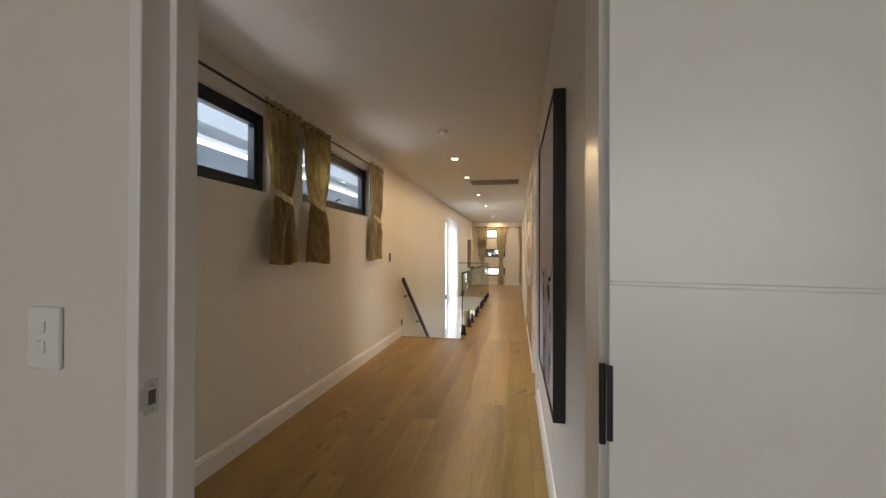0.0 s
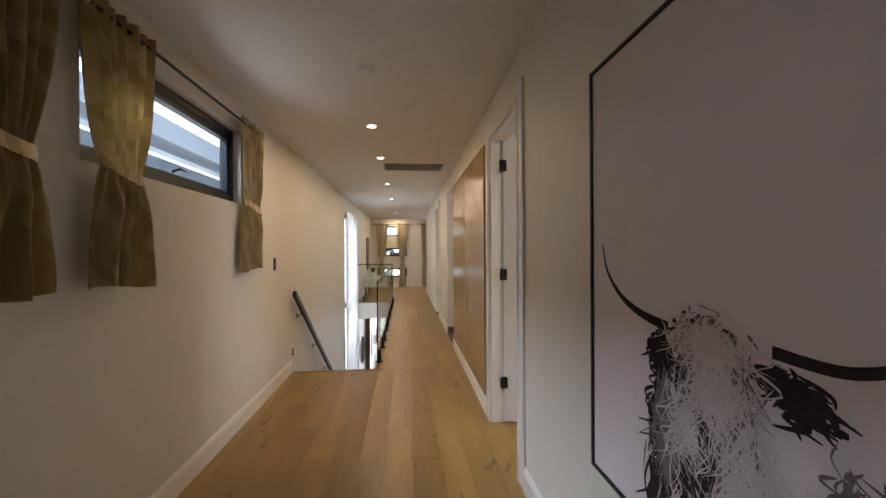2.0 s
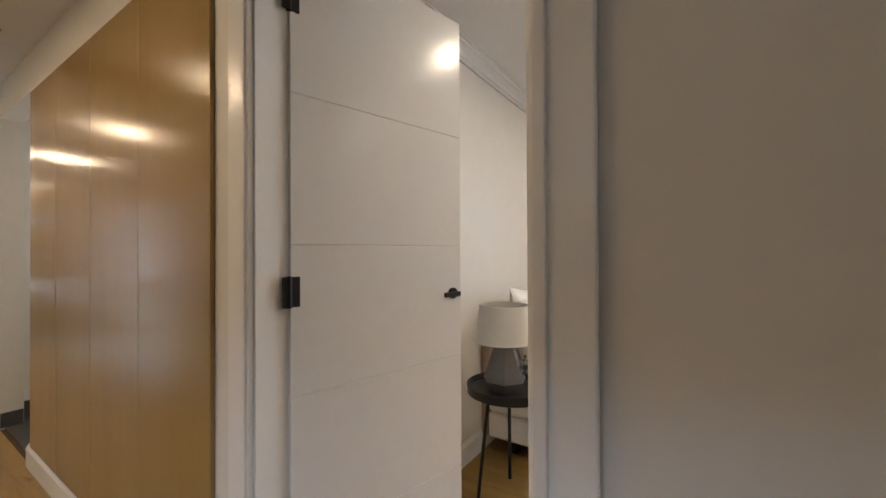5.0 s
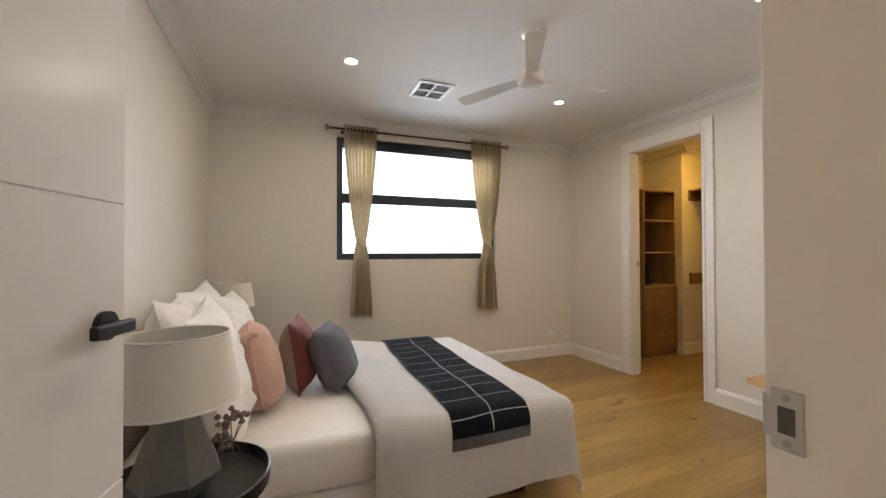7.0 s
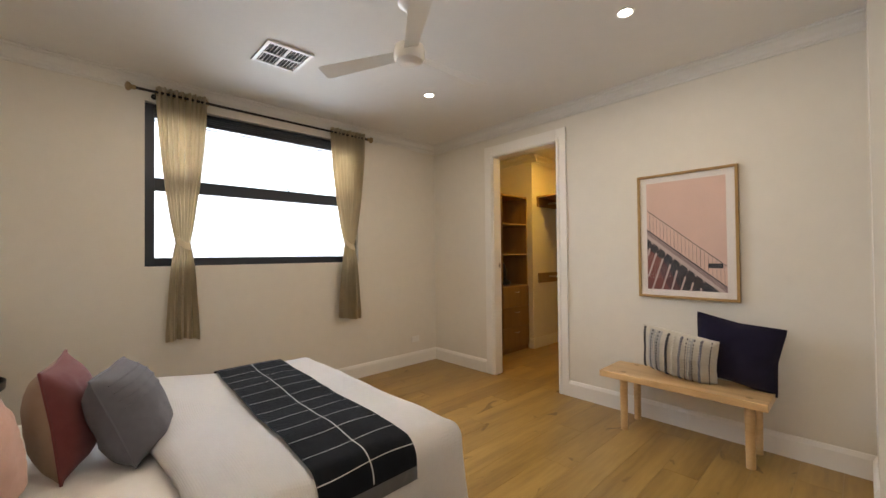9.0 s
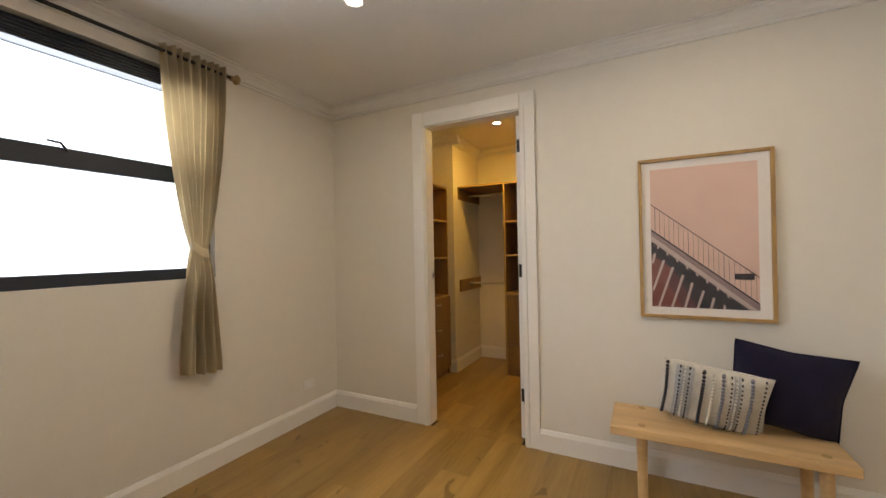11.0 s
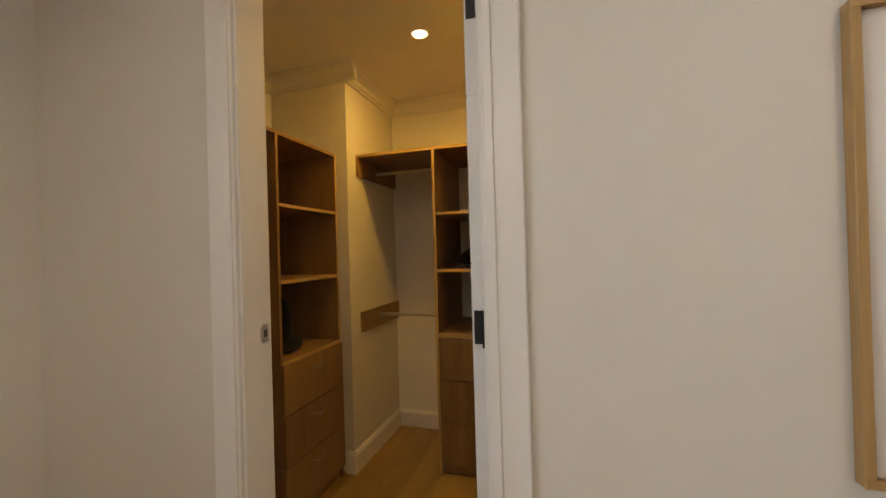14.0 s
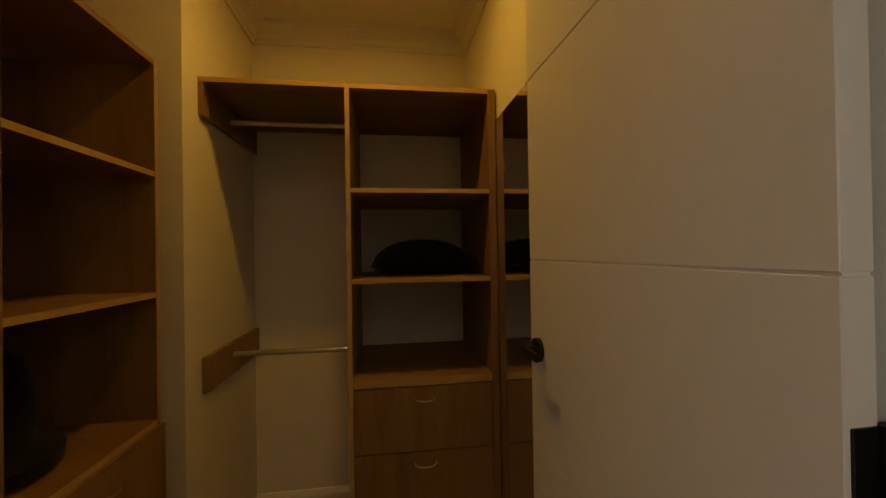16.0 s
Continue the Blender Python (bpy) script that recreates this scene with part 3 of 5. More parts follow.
def door_leaf(name, hinge, width, turn, hinge_side, label, knob_sides=(1, 1), zh=1.165, dz=0.0, plate=0.028, hz=0.0, hh=0.046, knuckle=0.008, rose=0.023):
    """A grooved door leaf: local x runs from the hinge to the free edge."""
    root = thing(name, (*hinge, 0.0), label, "door", rz=turn)
    bm = bmesh.new()
    top, g, th = DOOR_H - 0.026, 0.003, 0.036
    zs = [0.012, *(0.012 + (top - 0.012) * k / 5 + dz for k in range(1, 5)), top]
    for a, b in zip(zs, zs[1:]):
        box(bm, 0, width, -th / 2, th / 2, a + g / 2, b - g / 2, 0.0012)
    box(bm, 0.001, width - 0.001, -th / 2 + g, th / 2 - g, 0.012, top)
    part("leaf", bm, DOORP, root)
    for z in (0.33 + dz + hz, 1.22 + dz + hz, 2.115 + dz + hz):
        bm = bmesh.new()
        tube(bm, [(-0.006, hinge_side * 0.022, z - hh - 0.002), (-0.006, hinge_side * 0.022, z + hh + 0.002)], knuckle)
        if plate > 0.02:
            box(bm, -0.026, -0.004, hinge_side * 0.022 - 0.004, hinge_side * 0.022 + 0.002, z - hh, z + hh)
        if plate == 0:
            box(bm, -0.0025, 0.001, -0.018, 0.012, z - hh, z + hh, 0.0008)
            box(bm, -0.046, -0.004, hinge_side * 0.0196 - 0.002, hinge_side * 0.0196 + 0.002, z - hh, z + hh, 0.0008)
        box(bm, -0.002, max(plate, 0.004), hinge_side * 0.018 - 0.002, hinge_side * 0.018 + 0.0022, z - hh, z + hh)
        part("hinge", bm, BLACK, root, "matt black butt hinge")
    for s, on in zip((1, -1), knob_sides):
        if on:
            bm = bmesh.new()
            x = width - 0.052
            tube(bm, [(x, s * 0.018, zh), (x, s * 0.028, zh)], rose, 28)
            hd = part("handle", bm, BLACK, root, "matt black lever handle", True)
            bm = bmesh.new()
            tube(bm, [(x, s * 0.028, zh), (x, s * 0.056, zh)], 0.009, 16)
            box(bm, x - 0.076, x + 0.011, min(s * 0.049, s * 0.061), max(s * 0.049, s * 0.061), zh - 0.010, zh + 0.010, 0.003, 2)
            part("lever", bm, BLACK, hd)
    return root


door_leaf("bedroom_door", (0.575, 4.512), 0.73, -13.5, -1, "white grooved bedroom door standing open with black lever", zh=1.166, dz=-0.034, hz=0.034)
door_leaf("closet_door", (2.803, 0.621), 0.69, -88.9, -1, "white grooved closet door standing open into the closet", (1, 1), 1.165, -0.012, 0.0, rose=0.029)
door_leaf("first_room_door", (0.366, 0.408), 0.63, -12.0, -1, "white grooved door swung open beside the opening", (1, 0), 1.165, -0.06, 0.004, 0.055, 0.038, 0.0035)
door_leaf("far_room_door", (0.575, 9.475), 0.86, 90.0, -1, "closed white grooved door off the corridor", (1, 1), 1.165)


def strike_plate(loc, rz, k=1.0, lip=1):
    """A steel keeper with a lip that curls round the jamb's edge on the side given."""
    root = thing("strike_plate", loc, "brushed steel strike plate let into the door jamb", "strike plate", rz=rz)
    bm = bmesh.new()
    box(bm, -0.014 * k, 0.014 * k, 0, 0.0022, -0.030 * k, 0.030 * k, 0.0008)
    pts = [(lip * (0.013 + 0.011 * math.sin(a)) * k, 0.0011 - 0.009 * k * (1 - math.cos(a))) for a in (0.0, 0.3, 0.6, 0.9, 1.2)]
    rows = [[bm.verts.new((x, y + t, z * k)) for z in (-0.020, -0.014, 0.014, 0.020)] for t in (0.0011, -0.0011) for x, y in pts]
    n = len(pts)
    for base in (0, n):
        for i in range(n - 1):
            for j in range(3):
                bm.faces.new((rows[base + i][j], rows[base + i + 1][j], rows[base + i + 1][j + 1], rows[base + i][j + 1]))
    for j in range(3):
        bm.faces.new((rows[n - 1][j], rows[n - 1][j + 1], rows[2 * n - 1][j + 1], rows[2 * n - 1][j]))
    part("plate", bm, CHROME, root)
    # no hole is cut: a dark block gives the latch hole's shade
    bm = bmesh.new()
    box(bm, -0.007 * k, 0.007 * k, 0.0015, 0.0030, -0.013 * k, 0.013 * k)
    part("latch_hole_shade", bm, DARKG, root)
    for z in (-0.022 * k, 0.022 * k):
        bm = bmesh.new()
        tube(bm, [(0, 0.002, z), (0, 0.0032, z)], 0.0035 * k, 10)
        part("screw", bm, GREYP, root)


strike_plate((0.637, 3.7129, 1.150), 0, 0.78)
strike_plate((3.5248, 0.612, 1.165), 90)
strike_plate((-0.2498, 0.448, 1.156), -90, 0.8)


# ---- windows ----
def window(name, axis, a0, a1, z0, z1, face, out, bars=(), label="dark aluminium framed window", reveal=0.06, rail=0.055, sash=False, heads=0.0):
    """A framed pane in a wall opening. face: the wall's inner face; out: +1 or -1, the way outdoors."""
    root = tagged(new(name), label, "window", kind="structure")
    t0, t1 = sorted((face + out * reveal, face + out * (reveal + 0.06)))

    def put(nm, a, b, c, d, p, q, m=FRAMEB, bev=0.003, parent=None):
        bm = bmesh.new()
        box(bm, *((a, b, p, q) if axis == "x" else (p, q, a, b)), c, d, bevel=bev)
        return part(nm, bm, m, parent or root)

    put("window_frame", a0, a0 + rail, z0, z1, t0, t1)
    put("window_frame", a1 - rail, a1, z0, z1, t0, t1)
    put("window_frame", a0 + rail, a1 - rail, z0, z0 + rail, t0, t1)
    put("window_frame", a0 + rail, a1 - rail, z1 - rail - heads, z1, t0, t1)
    zs = [z0 + rail, *bars, z1 - rail - heads]
    for b in bars:
        put("transom", a0 + rail, a1 - rail, b - 0.050, b + 0.050, t0 - 0.004, t1)
    for p, q in zip(zs, zs[1:]):
        p, q = p + (0.050 if p in bars else 0), q - (0.050 if q in bars else 0)
        if sash:
            for e in ((a0 + rail, a0 + rail + 0.035, p, q), (a1 - rail - 0.035, a1 - rail, p, q), (a0 + rail + 0.035, a1 - rail - 0.035, p, p + 0.035), (a0 + rail + 0.035, a1 - rail - 0.035, q - 0.035, q)):
                put("sash", *e, min(t0, t1) + (0.006 if out > 0 else -0.008), max(t0, t1) - 0.01)
        g = put("pane", a0 + rail - 0.005, a1 - rail + 0.005, p - 0.005, q + 0.005, (t0 + t1) / 2 - 0.003, (t0 + t1) / 2 + 0.003, GLASS, 0)
        g.visible_shadow = False
    return root


win_n = window("window_1", "y", 1.02, 2.64, 1.81, 2.40, XL, -1, sash=True, label="high dark-framed awning window on the corridor wall")
win_f = window("window_2", "y", 3.10, 4.69, 1.81, 2.40, XL, -1, sash=True, label="high dark-framed awning window on the corridor wall")
win_b = window("window_3", "y", 1.79, 3.60, 1.22, 2.47, 4.48, 1, (1.852,), "large dark-framed bedroom window with an awning sash above", reveal=0.05, heads=0.05, rail=0.065)
for z0, z1, n in ((0.39, 0.73, 4), (1.18, 1.50, 5), (1.95, 2.33, 6)):
    window(f"window_{n}", "x", -1.29, -0.19, z0, z1, 16.4, 1, label="slot window in the far wall")
window("window_7", "y", 10.12, 11.9, -2.2, 2.26, XL, -1, (0.1,), "tall stairwell window behind a sheer curtain", reveal=0.08)
window("window_8", "x", 0.62, 2.5, 0.02, 2.36, 16.4, 1, (1.05,), "glazed sliding door at the end of the landing")
window("window_10", "y", 7.2, 7.8, 1.2, 2.1, 2.2, 1, label="small wet room window")
window("window_9", "x", -1.3, 1.3, 0.5, 2.4, -3.2, -1, label="window of the first room")
for root, y in ((win_n, 1.83), (win_f, 3.9)):
    bm = bmesh.new()
    tube(bm, [(XL - 0.052, y - 0.06, 1.905), (XL - 0.03, y - 0.02, 1.93), (XL - 0.035, y + 0.05, 1.925)], [0.008, 0.007, 0.005], 8)
    part("winder", bm, BLACK, root, "black window winder", True)
bm = bmesh.new()
for k in range(5):
    box(bm, 4.478, 4.528, 1.85, 3.54, 2.352 + k * 0.017, 2.366 + k * 0.017, 0.003)
part("roller_blind", bm, FRAMEB, win_b, "charcoal blind drawn up under the window head")
bm = bmesh.new()
tube(bm, [(4.515, 2.50, 1.885), (4.49, 2.53, 1.915), (4.495, 2.58, 1.92)], [0.007, 0.006, 0.005], 8)
part("winder", bm, BLACK, win_b, "black window winder", True)

# neighbour outside the corridor windows, seen through the high panes
root = thing("neighbour_eaves", (-3.6, 3.0, 2.2), "pale boarded eaves and gutter of the house next door", "building", kind="structure")
boxpart("fascia", (-0.1, 0.3, -8, 14, 0.66, 0.95), EAVE, root, bevel=0.02, seg=2)
boxpart("soffit", (-0.9, -0.1, -8, 14, 0.90, 0.93), EAVE, root)
boxpart("lower_roof", (-0.5, 0.3, -8, 14, -0.75, 0.41), ROOFT, root, "mottled grey metal roof edge below the eaves", bevel=0.03, seg=2)


def glow_sheet(name, x0, x1, y0, y1, z0, z1):
    bm = bmesh.new()
    box(bm, x0, x1, y0, y1, z0, z1)
    tagged(link_mesh(name, bm, OUTSIDE), "bright hazy daylight beyond the glass", "backdrop", kind="structure")


glow_sheet("backdrop_east", 9.0, 9.05, -5, 11, -3, 8)
glow_sheet("backdrop_north", -6, 9, 22.0, 22.05, -3, 6)
glow_sheet("backdrop_west", -6.2, -6.15, -9, 24, -3, 9)
bm = bmesh.new()
box(bm, -400, 400, -400, 400, -3.2, -3.0)
structure("ground", bm, CONCRETEP, "pale ground round the house", "ground")
for k, (x, r, h) in enumerate(((-1.6, 0.9, 2.2), (0.2, 1.0, 1.4), (2.4, 1.2, 2.6))):
    root = thing("tree", (x, 20.5, -3.0), "leafy green tree outside the end windows", "tree", "trees outside")
    bm = bmesh.new()
    tube(bm, [(0, 0, 0), (0.05, 0, 1.5), (0.1, 0.05, 2.9 + h * 0.4)], [0.12, 0.09, 0.05], 8)
    part("trunk", bm, REDW, root, "brown bark trunk")
    bm = bmesh.new()
    rnd = random.Random(k)
    for _ in range(420):
        d = Vector((rnd.gauss(0, 1), rnd.gauss(0, 1), rnd.gauss(0, 0.8)))
        c = d.normalized() * r * rnd.random() ** 0.4 + Vector((0, 0, 3.0 + h * 0.6))
        u, v = Vector((rnd.gauss(0, 1), rnd.gauss(0, 1), rnd.gauss(0, 1))).normalized() * 0.13, Vector((rnd.gauss(0, 1), rnd.gauss(0, 1), rnd.gauss(0, 1))).normalized() * 0.08
        bm.faces.new([bm.verts.new(p) for p in (c - u, c + v, c + u, c - v)])
    part("crown", bm, LEAF, root)


# ---- curtains ----
def curtain(loc, rz, wt, wm, wb, zt, zm, zb, folds, label, group, seed=0, lean=0.0, mat=None, tie=True, depth=0.035, name="curtain"):
    """A drape gathered by a tie. Local x runs along the wall, local y into the room; z from the floor."""
    root = thing(name, loc, label, "curtain", group, rz=rz)
    rnd = random.Random(seed)
    ph = [rnd.uniform(0, 6.28) for _ in range(6)]

    def fn(u, v):
        z = zt + (zb - zt) * v
        if tie and z > zm:
            k = (zt - z) / (zt - zm)
            w = wt + (wm - wt) * (0.35 * k + 0.65 * k ** 2.2)
        elif tie:
            k = (zm - z) / (zm - zb)
            w = wm + (wb - wm) * (k ** 0.6 if k < 0.93 else k ** 0.6 - 0.6 * (k - 0.93))
        else:
            w = wt + (wb - wt) * v
        tight = 1 - 0.6 * math.exp(-((z - zm) / 0.10) ** 2) if tie else 1
        low = min(max((zm - z) / 0.18, 0.0), 1.0) if tie else 0.0
        s = u + 0.035 * noise.noise((u * 3.1 + ph[0], v * 1.6, ph[1])) + 0.018 * math.sin(9 * u + ph[0] + 3 * v)
        amp = 0.75 + 0.5 * noise.noise((u * 5 + ph[2], v * 1.2, ph[3]))
        fine = math.sin(2 * math.pi * folds * s + ph[1]) * amp
        wide = math.sin(2 * math.pi * max(folds * 0.42, 2.0) * s + ph[3] + 0.8 * v) * (0.8 + 0.5 * noise.noise((u * 4, v * 3, ph[4])))
        d = depth * tight * ((1 - low) * (0.75 * fine + 0.25 * wide) + low * (0.95 * wide + 0.22 * fine) + 0.18 * noise.noise((u * 9, v * 7, ph[5])))
        bulge = 0.03 * math.exp(-((z - (zm - 0.12)) / 0.12) ** 2) if tie else 0
        x = (u - 0.5) * w + lean * (1 - math.exp(-((z - zm) / 0.5) ** 2)) * 0.3
        zz = z + 0.014 * math.sin(4 * u + ph[5]) * max(0.0, (v - 0.85) / 0.15)
        return Vector((x, d + bulge * math.sin(math.pi * u), zz))

    bm = bmesh.new()
    sheet(bm, fn, folds * 12, 64, 0.003)
    part("drape", bm, mat or SATIN, root, smooth=True)
    if tie:
        bm = bmesh.new()
        n = 24
        pts = [(wm * 0.54 * math.cos(a), 0.004 + depth * 0.72 * math.sin(a), zm + 0.03 * math.cos(a)) for a in (2 * math.pi * k / n for k in range(n))]
        lo = [bm.verts.new((x, y, z - 0.026 + 0.006 * math.sin(i * 0.8))) for i, (x, y, z) in enumerate(pts)]
        hi = [bm.verts.new((x, y, z + 0.026 + 0.006 * math.sin(i * 0.8))) for i, (x, y, z) in enumerate(pts)]
        for i in range(n):
            bm.faces.new((lo[i], lo[(i + 1) % n], hi[(i + 1) % n], hi[i]))
        part("tieback", bm, mat or SATIN, root, "", True)
    else:
        return root
    for k in range(5):
        bm = bmesh.new()
        x = (k / 4 - 0.5) * wt * 0.9
        tube(bm, [(x + 0.022 * math.cos(a), 0, zt - 0.045 + 0.022 * math.sin(a)) for a in (math.pi * q / 6 for q in range(13))], 0.004, 6)
        part("eyelet", bm, BRASS, root, "", True)
    return root


def curtain_rod(p, q, wall_dir, label, group, finials=(1, 1)):
    """A black pole between two points with turned ends and wall brackets."""
    p, q = Vector(p), Vector(q)
    root = thing("curtain_rod", p, label, "curtain rod", group)
    d = (q - p).normalized()
    bm = bmesh.new()
    tube(bm, [(0, 0, 0), q - p], 0.010, 14)
    part("pole", bm, BLACK, root, "", True)
    for e, s, on in ((Vector((0, 0, 0)), -1, finials[0]), (q - p, 1, finials[1])):
        if on:
            bm = bmesh.new()
            tube(bm, [e, e + s * d * 0.012, e + s * d * 0.02, e + s * d * 0.04, e + s * d * 0.055, e + s * d * 0.062], [0.015, 0.018, 0.013, 0.032, 0.028, 0.010], 16)
            part("finial", bm, BRASS, root, "turned bronze finial", True)
    for k in (0.06, 0.94):
        c = (q - p) * k
        bm = bmesh.new()
        w = Vector(wall_dir)
        tube(bm, [c + Vector((0, 0, -0.012)), c + w * 0.04 + Vector((0, 0, -0.014)), c + w * 0.079 + Vector((0, 0, -0.014))], 0.006, 8)
        tube(bm, [c + w * 0.074 + Vector((0, 0, -0.014)), c + w * 0.080 + Vector((0, 0, -0.014))], 0.02, 14)
        part("bracket", bm, BLACK, root, "", True)


GC, GB = "corridor window curtains", "bedroom window curtains"
XC = XL + 0.075
curtain((XC, 2.70, 0), -90, 0.46, 0.22, 0.36, 2.485, 1.78, 1.275, 7, "short gold brocade curtain tied back beside the corridor window", GC, 1, mat=BROCADE)
curtain((XC, 3.23, 0), -90, 0.44, 0.24, 0.40, 2.485, 1.78, 1.265, 7, "short gold brocade curtain tied back beside the corridor window", GC, 2, mat=BROCADE)
curtain((XC, 4.76, 0), -90, 0.50, 0.30, 0.44, 2.485, 1.78, 1.265, 7, "short gold brocade curtain tied back beside the corridor window", GC, 3, mat=BROCADE)
curtain((XC, 0.86, 0), -90, 0.46, 0.22, 0.36, 2.485, 1.78, 1.275, 7, "short gold brocade curtain tied back beside the corridor window", GC, 4, mat=BROCADE)
curtain_rod((XC, 0.62, 2.44), (XC, 2.78, 2.44), (-1, 0, 0), "black curtain pole over the corridor window", GC)
curtain_rod((XC, 3.04, 2.44), (XC, 4.86, 2.44), (-1, 0, 0), "black curtain pole over the corridor window", GC)
curtain((4.40, 3.37, 0), 90, 0.34, 0.095, 0.225, 2.565, 1.39, 0.65, 9, "long gold satin curtain tied back at the bedroom window", GB, 5, depth=0.04)
curtain((4.40, 1.94, 0), 90, 0.40, 0.10, 0.265, 2.565, 1.39, 0.65, 9, "long gold satin curtain tied back at the bedroom window", GB, 6, depth=0.04)
curtain_rod((4.40, 1.72, 2.52), (4.40, 3.66, 2.52), (1, 0, 0), "black curtain pole over the bedroom window", GB)
GF = "curtains at the end wall"
curtain((-1.13, 16.33, 0), 180, 0.46, 0.13, 0.30, 2.44, 0.95, 0.03, 7, "full-length gold curtain tied back at the end wall", GF, 7)
curtain((-0.36, 16.33, 0), 180, 0.44, 0.13, 0.30, 2.44, 0.95, 0.03, 7, "full-length gold curtain tied back at the end wall", GF, 8)
curtain((0.50, 16.33, 0), 180, 0.28, 0.14, 0.22, 2.44, 1.05, 0.03, 5, "full-length gold curtain tied back beside the glass door", GF, 9)
curtain_rod((-1.45, 16.33, 2.40), (-0.05, 16.33, 2.40), (0, 1, 0), "dark curtain pole on the end wall", GF)
curtain_rod((0.30, 16.33, 2.40), (2.7, 16.33, 2.40), (0, 1, 0), "dark curtain pole on the end wall", GF)
curtain((XL + 0.05, 11.01, 0), -90, 1.86, 1.8, 1.86, 2.28, 0.5, -2.35, 16, "white sheer curtain over the tall stairwell window", "stairwell", 10, mat=SHEER, tie=False, name="sheer_curtain")


# ---- ceiling fittings ----
def downlight(x, y, z, watts, color, group):
    root = thing("downlight", (x, y, z), "round recessed white downlight switched on", "downlight", group)
    bm = bmesh.new()
    lathe(bm, [(0.036, -0.002), (0.050, -0.002), (0.050, -0.006), (0.044, -0.009), (0.038, -0.007), (0.036, -0.004)], 28)
    part("rim", bm, PLASTIC, root, "", True)
    bm = bmesh.new()
    tube(bm, [(0, 0, -0.004), (0, 0, -0.0055)], 0.036, 28)
    part("lens", bm, LAMPON, root, "glowing frosted lens")
    d = bpy.data.lights.new("downlight_lamp", "AREA")
    d.shape, d.size, d.energy, d.color = "DISK", 0.066, watts, color
    o = new("downlight_lamp", d)
    o.matrix_world = look((x, y, z - 0.0075), (x, y + 0.0001, z - 1))


for y in (5.17, 6.49, 8.5, 10.6, 13.85, 16.0):
    downlight(-0.553, y, CEIL, 12.5, WARM, "corridor downlights")
for x, y in ((3.21, 3.65), (3.29, 1.81), (1.715, 1.73), (1.68, 3.55)):
    downlight(x, y, CEIL, 9.6, NEUTRAL, "bedroom downlights")
downlight(3.30, -0.36, CEIL, 18, (1.0, 0.54, 0.07), "closet downlights")

root = thing("smoke_alarm", (-0.483, 3.95, CEIL), "round white smoke alarm on the corridor ceiling", "smoke alarm")
bm = bmesh.new()
lathe(bm, [(0.055, 0), (0.055, -0.012), (0.048, -0.022), (0.046, -0.030), (0.030, -0.036), (0.001, -0.037)], 32)
part("body", bm, PLASTIC, root, "", True)
bm = bmesh.new()
tube(bm, [(0.02, 0.01, -0.036), (0.02, 0.01, -0.039)], 0.006, 12)
part("test_button", bm, GREYP, root)


def vent(name, loc, sx, sy, slats, quads, label):
    root = thing(name, loc, label, "air vent")
    bm = bmesh.new()
    for e in ((-sx / 2, sx / 2, -sy / 2, -sy / 2 + 0.025), (-sx / 2, sx / 2, sy / 2 - 0.025, sy / 2), (-sx / 2, -sx / 2 + 0.025, -sy / 2 + 0.025, sy / 2 - 0.025), (sx / 2 - 0.025, sx / 2, -sy / 2 + 0.025, sy / 2 - 0.025)):
        box(bm, *e, -0.012, -0.001, 0.002)
    if quads:
        box(bm, -0.008, 0.008, -sy / 2 + 0.025, sy / 2 - 0.025, -0.011, -0.001)
        box(bm, -sx / 2 + 0.025, sx / 2 - 0.025, -0.008, 0.008, -0.010, -0.001)
    part("frame", bm, PLASTIC if quads else GREYP, root)
    # dark sheet in place of the shade of an open duct
    bm = bmesh.new()
    box(bm, -sx / 2 + 0.02, sx / 2 - 0.02, -sy / 2 + 0.02, sy / 2 - 0.02, -0.003, -0.0012)
    part("duct_shade", bm, DARKG, root)
    for k in range(slats):
        y = -sy / 2 + 0.035 + (sy - 0.07) * k / (slats - 1)
        bm = bmesh.new()
        a = [bm.verts.new(p) for p in ((-sx / 2 + 0.02, y - 0.006, -0.004), (sx / 2 - 0.02, y - 0.006, -0.004), (sx / 2 - 0.02, y + 0.006, -0.011), (-sx / 2 + 0.02, y + 0.006, -0.011))]
        f = bm.faces.new(a)
        bmesh.ops.solidify(bm, geom=[f], thickness=0.0015)
        part("slat", bm, PLASTIC if quads else GREYP, root)


vent("ceiling_vent", (3.47, 2.96, CEIL), 0.32, 0.30, 11, True, "square white four-way ceiling air vent")
vent("return_air_grille", (-0.115, 7.02, CEIL), 0.86, 0.44, 15, False, "wide grey return-air grille in the corridor ceiling")

# ceiling fan
root = thing("ceiling_fan", (2.44, 2.69, 2.345), "white three-bladed ceiling fan at rest", "ceiling fan")
bm = bmesh.new()
lathe(bm, [(0.012, CEIL - 2.345), (0.06, CEIL - 2.345 - 0.001), (0.058, CEIL - 2.345 - 0.03), (0.02, CEIL - 2.345 - 0.06), (0.012, CEIL - 2.345 - 0.062), (0.012, 0.05), (0.03, 0.05), (0.032, 0.03), (0.012, 0.03)], 28)
part("downrod", bm, FANP, root, "", True)
bm = bmesh.new()
lathe(bm, [(0.03, 0.045), (0.06, 0.042), (0.078, 0.03), (0.082, 0.005), (0.080, -0.028), (0.070, -0.042), (0.03, -0.050), (0.001, -0.051)], 36)
part("motor", bm, FANP, root, "", True)
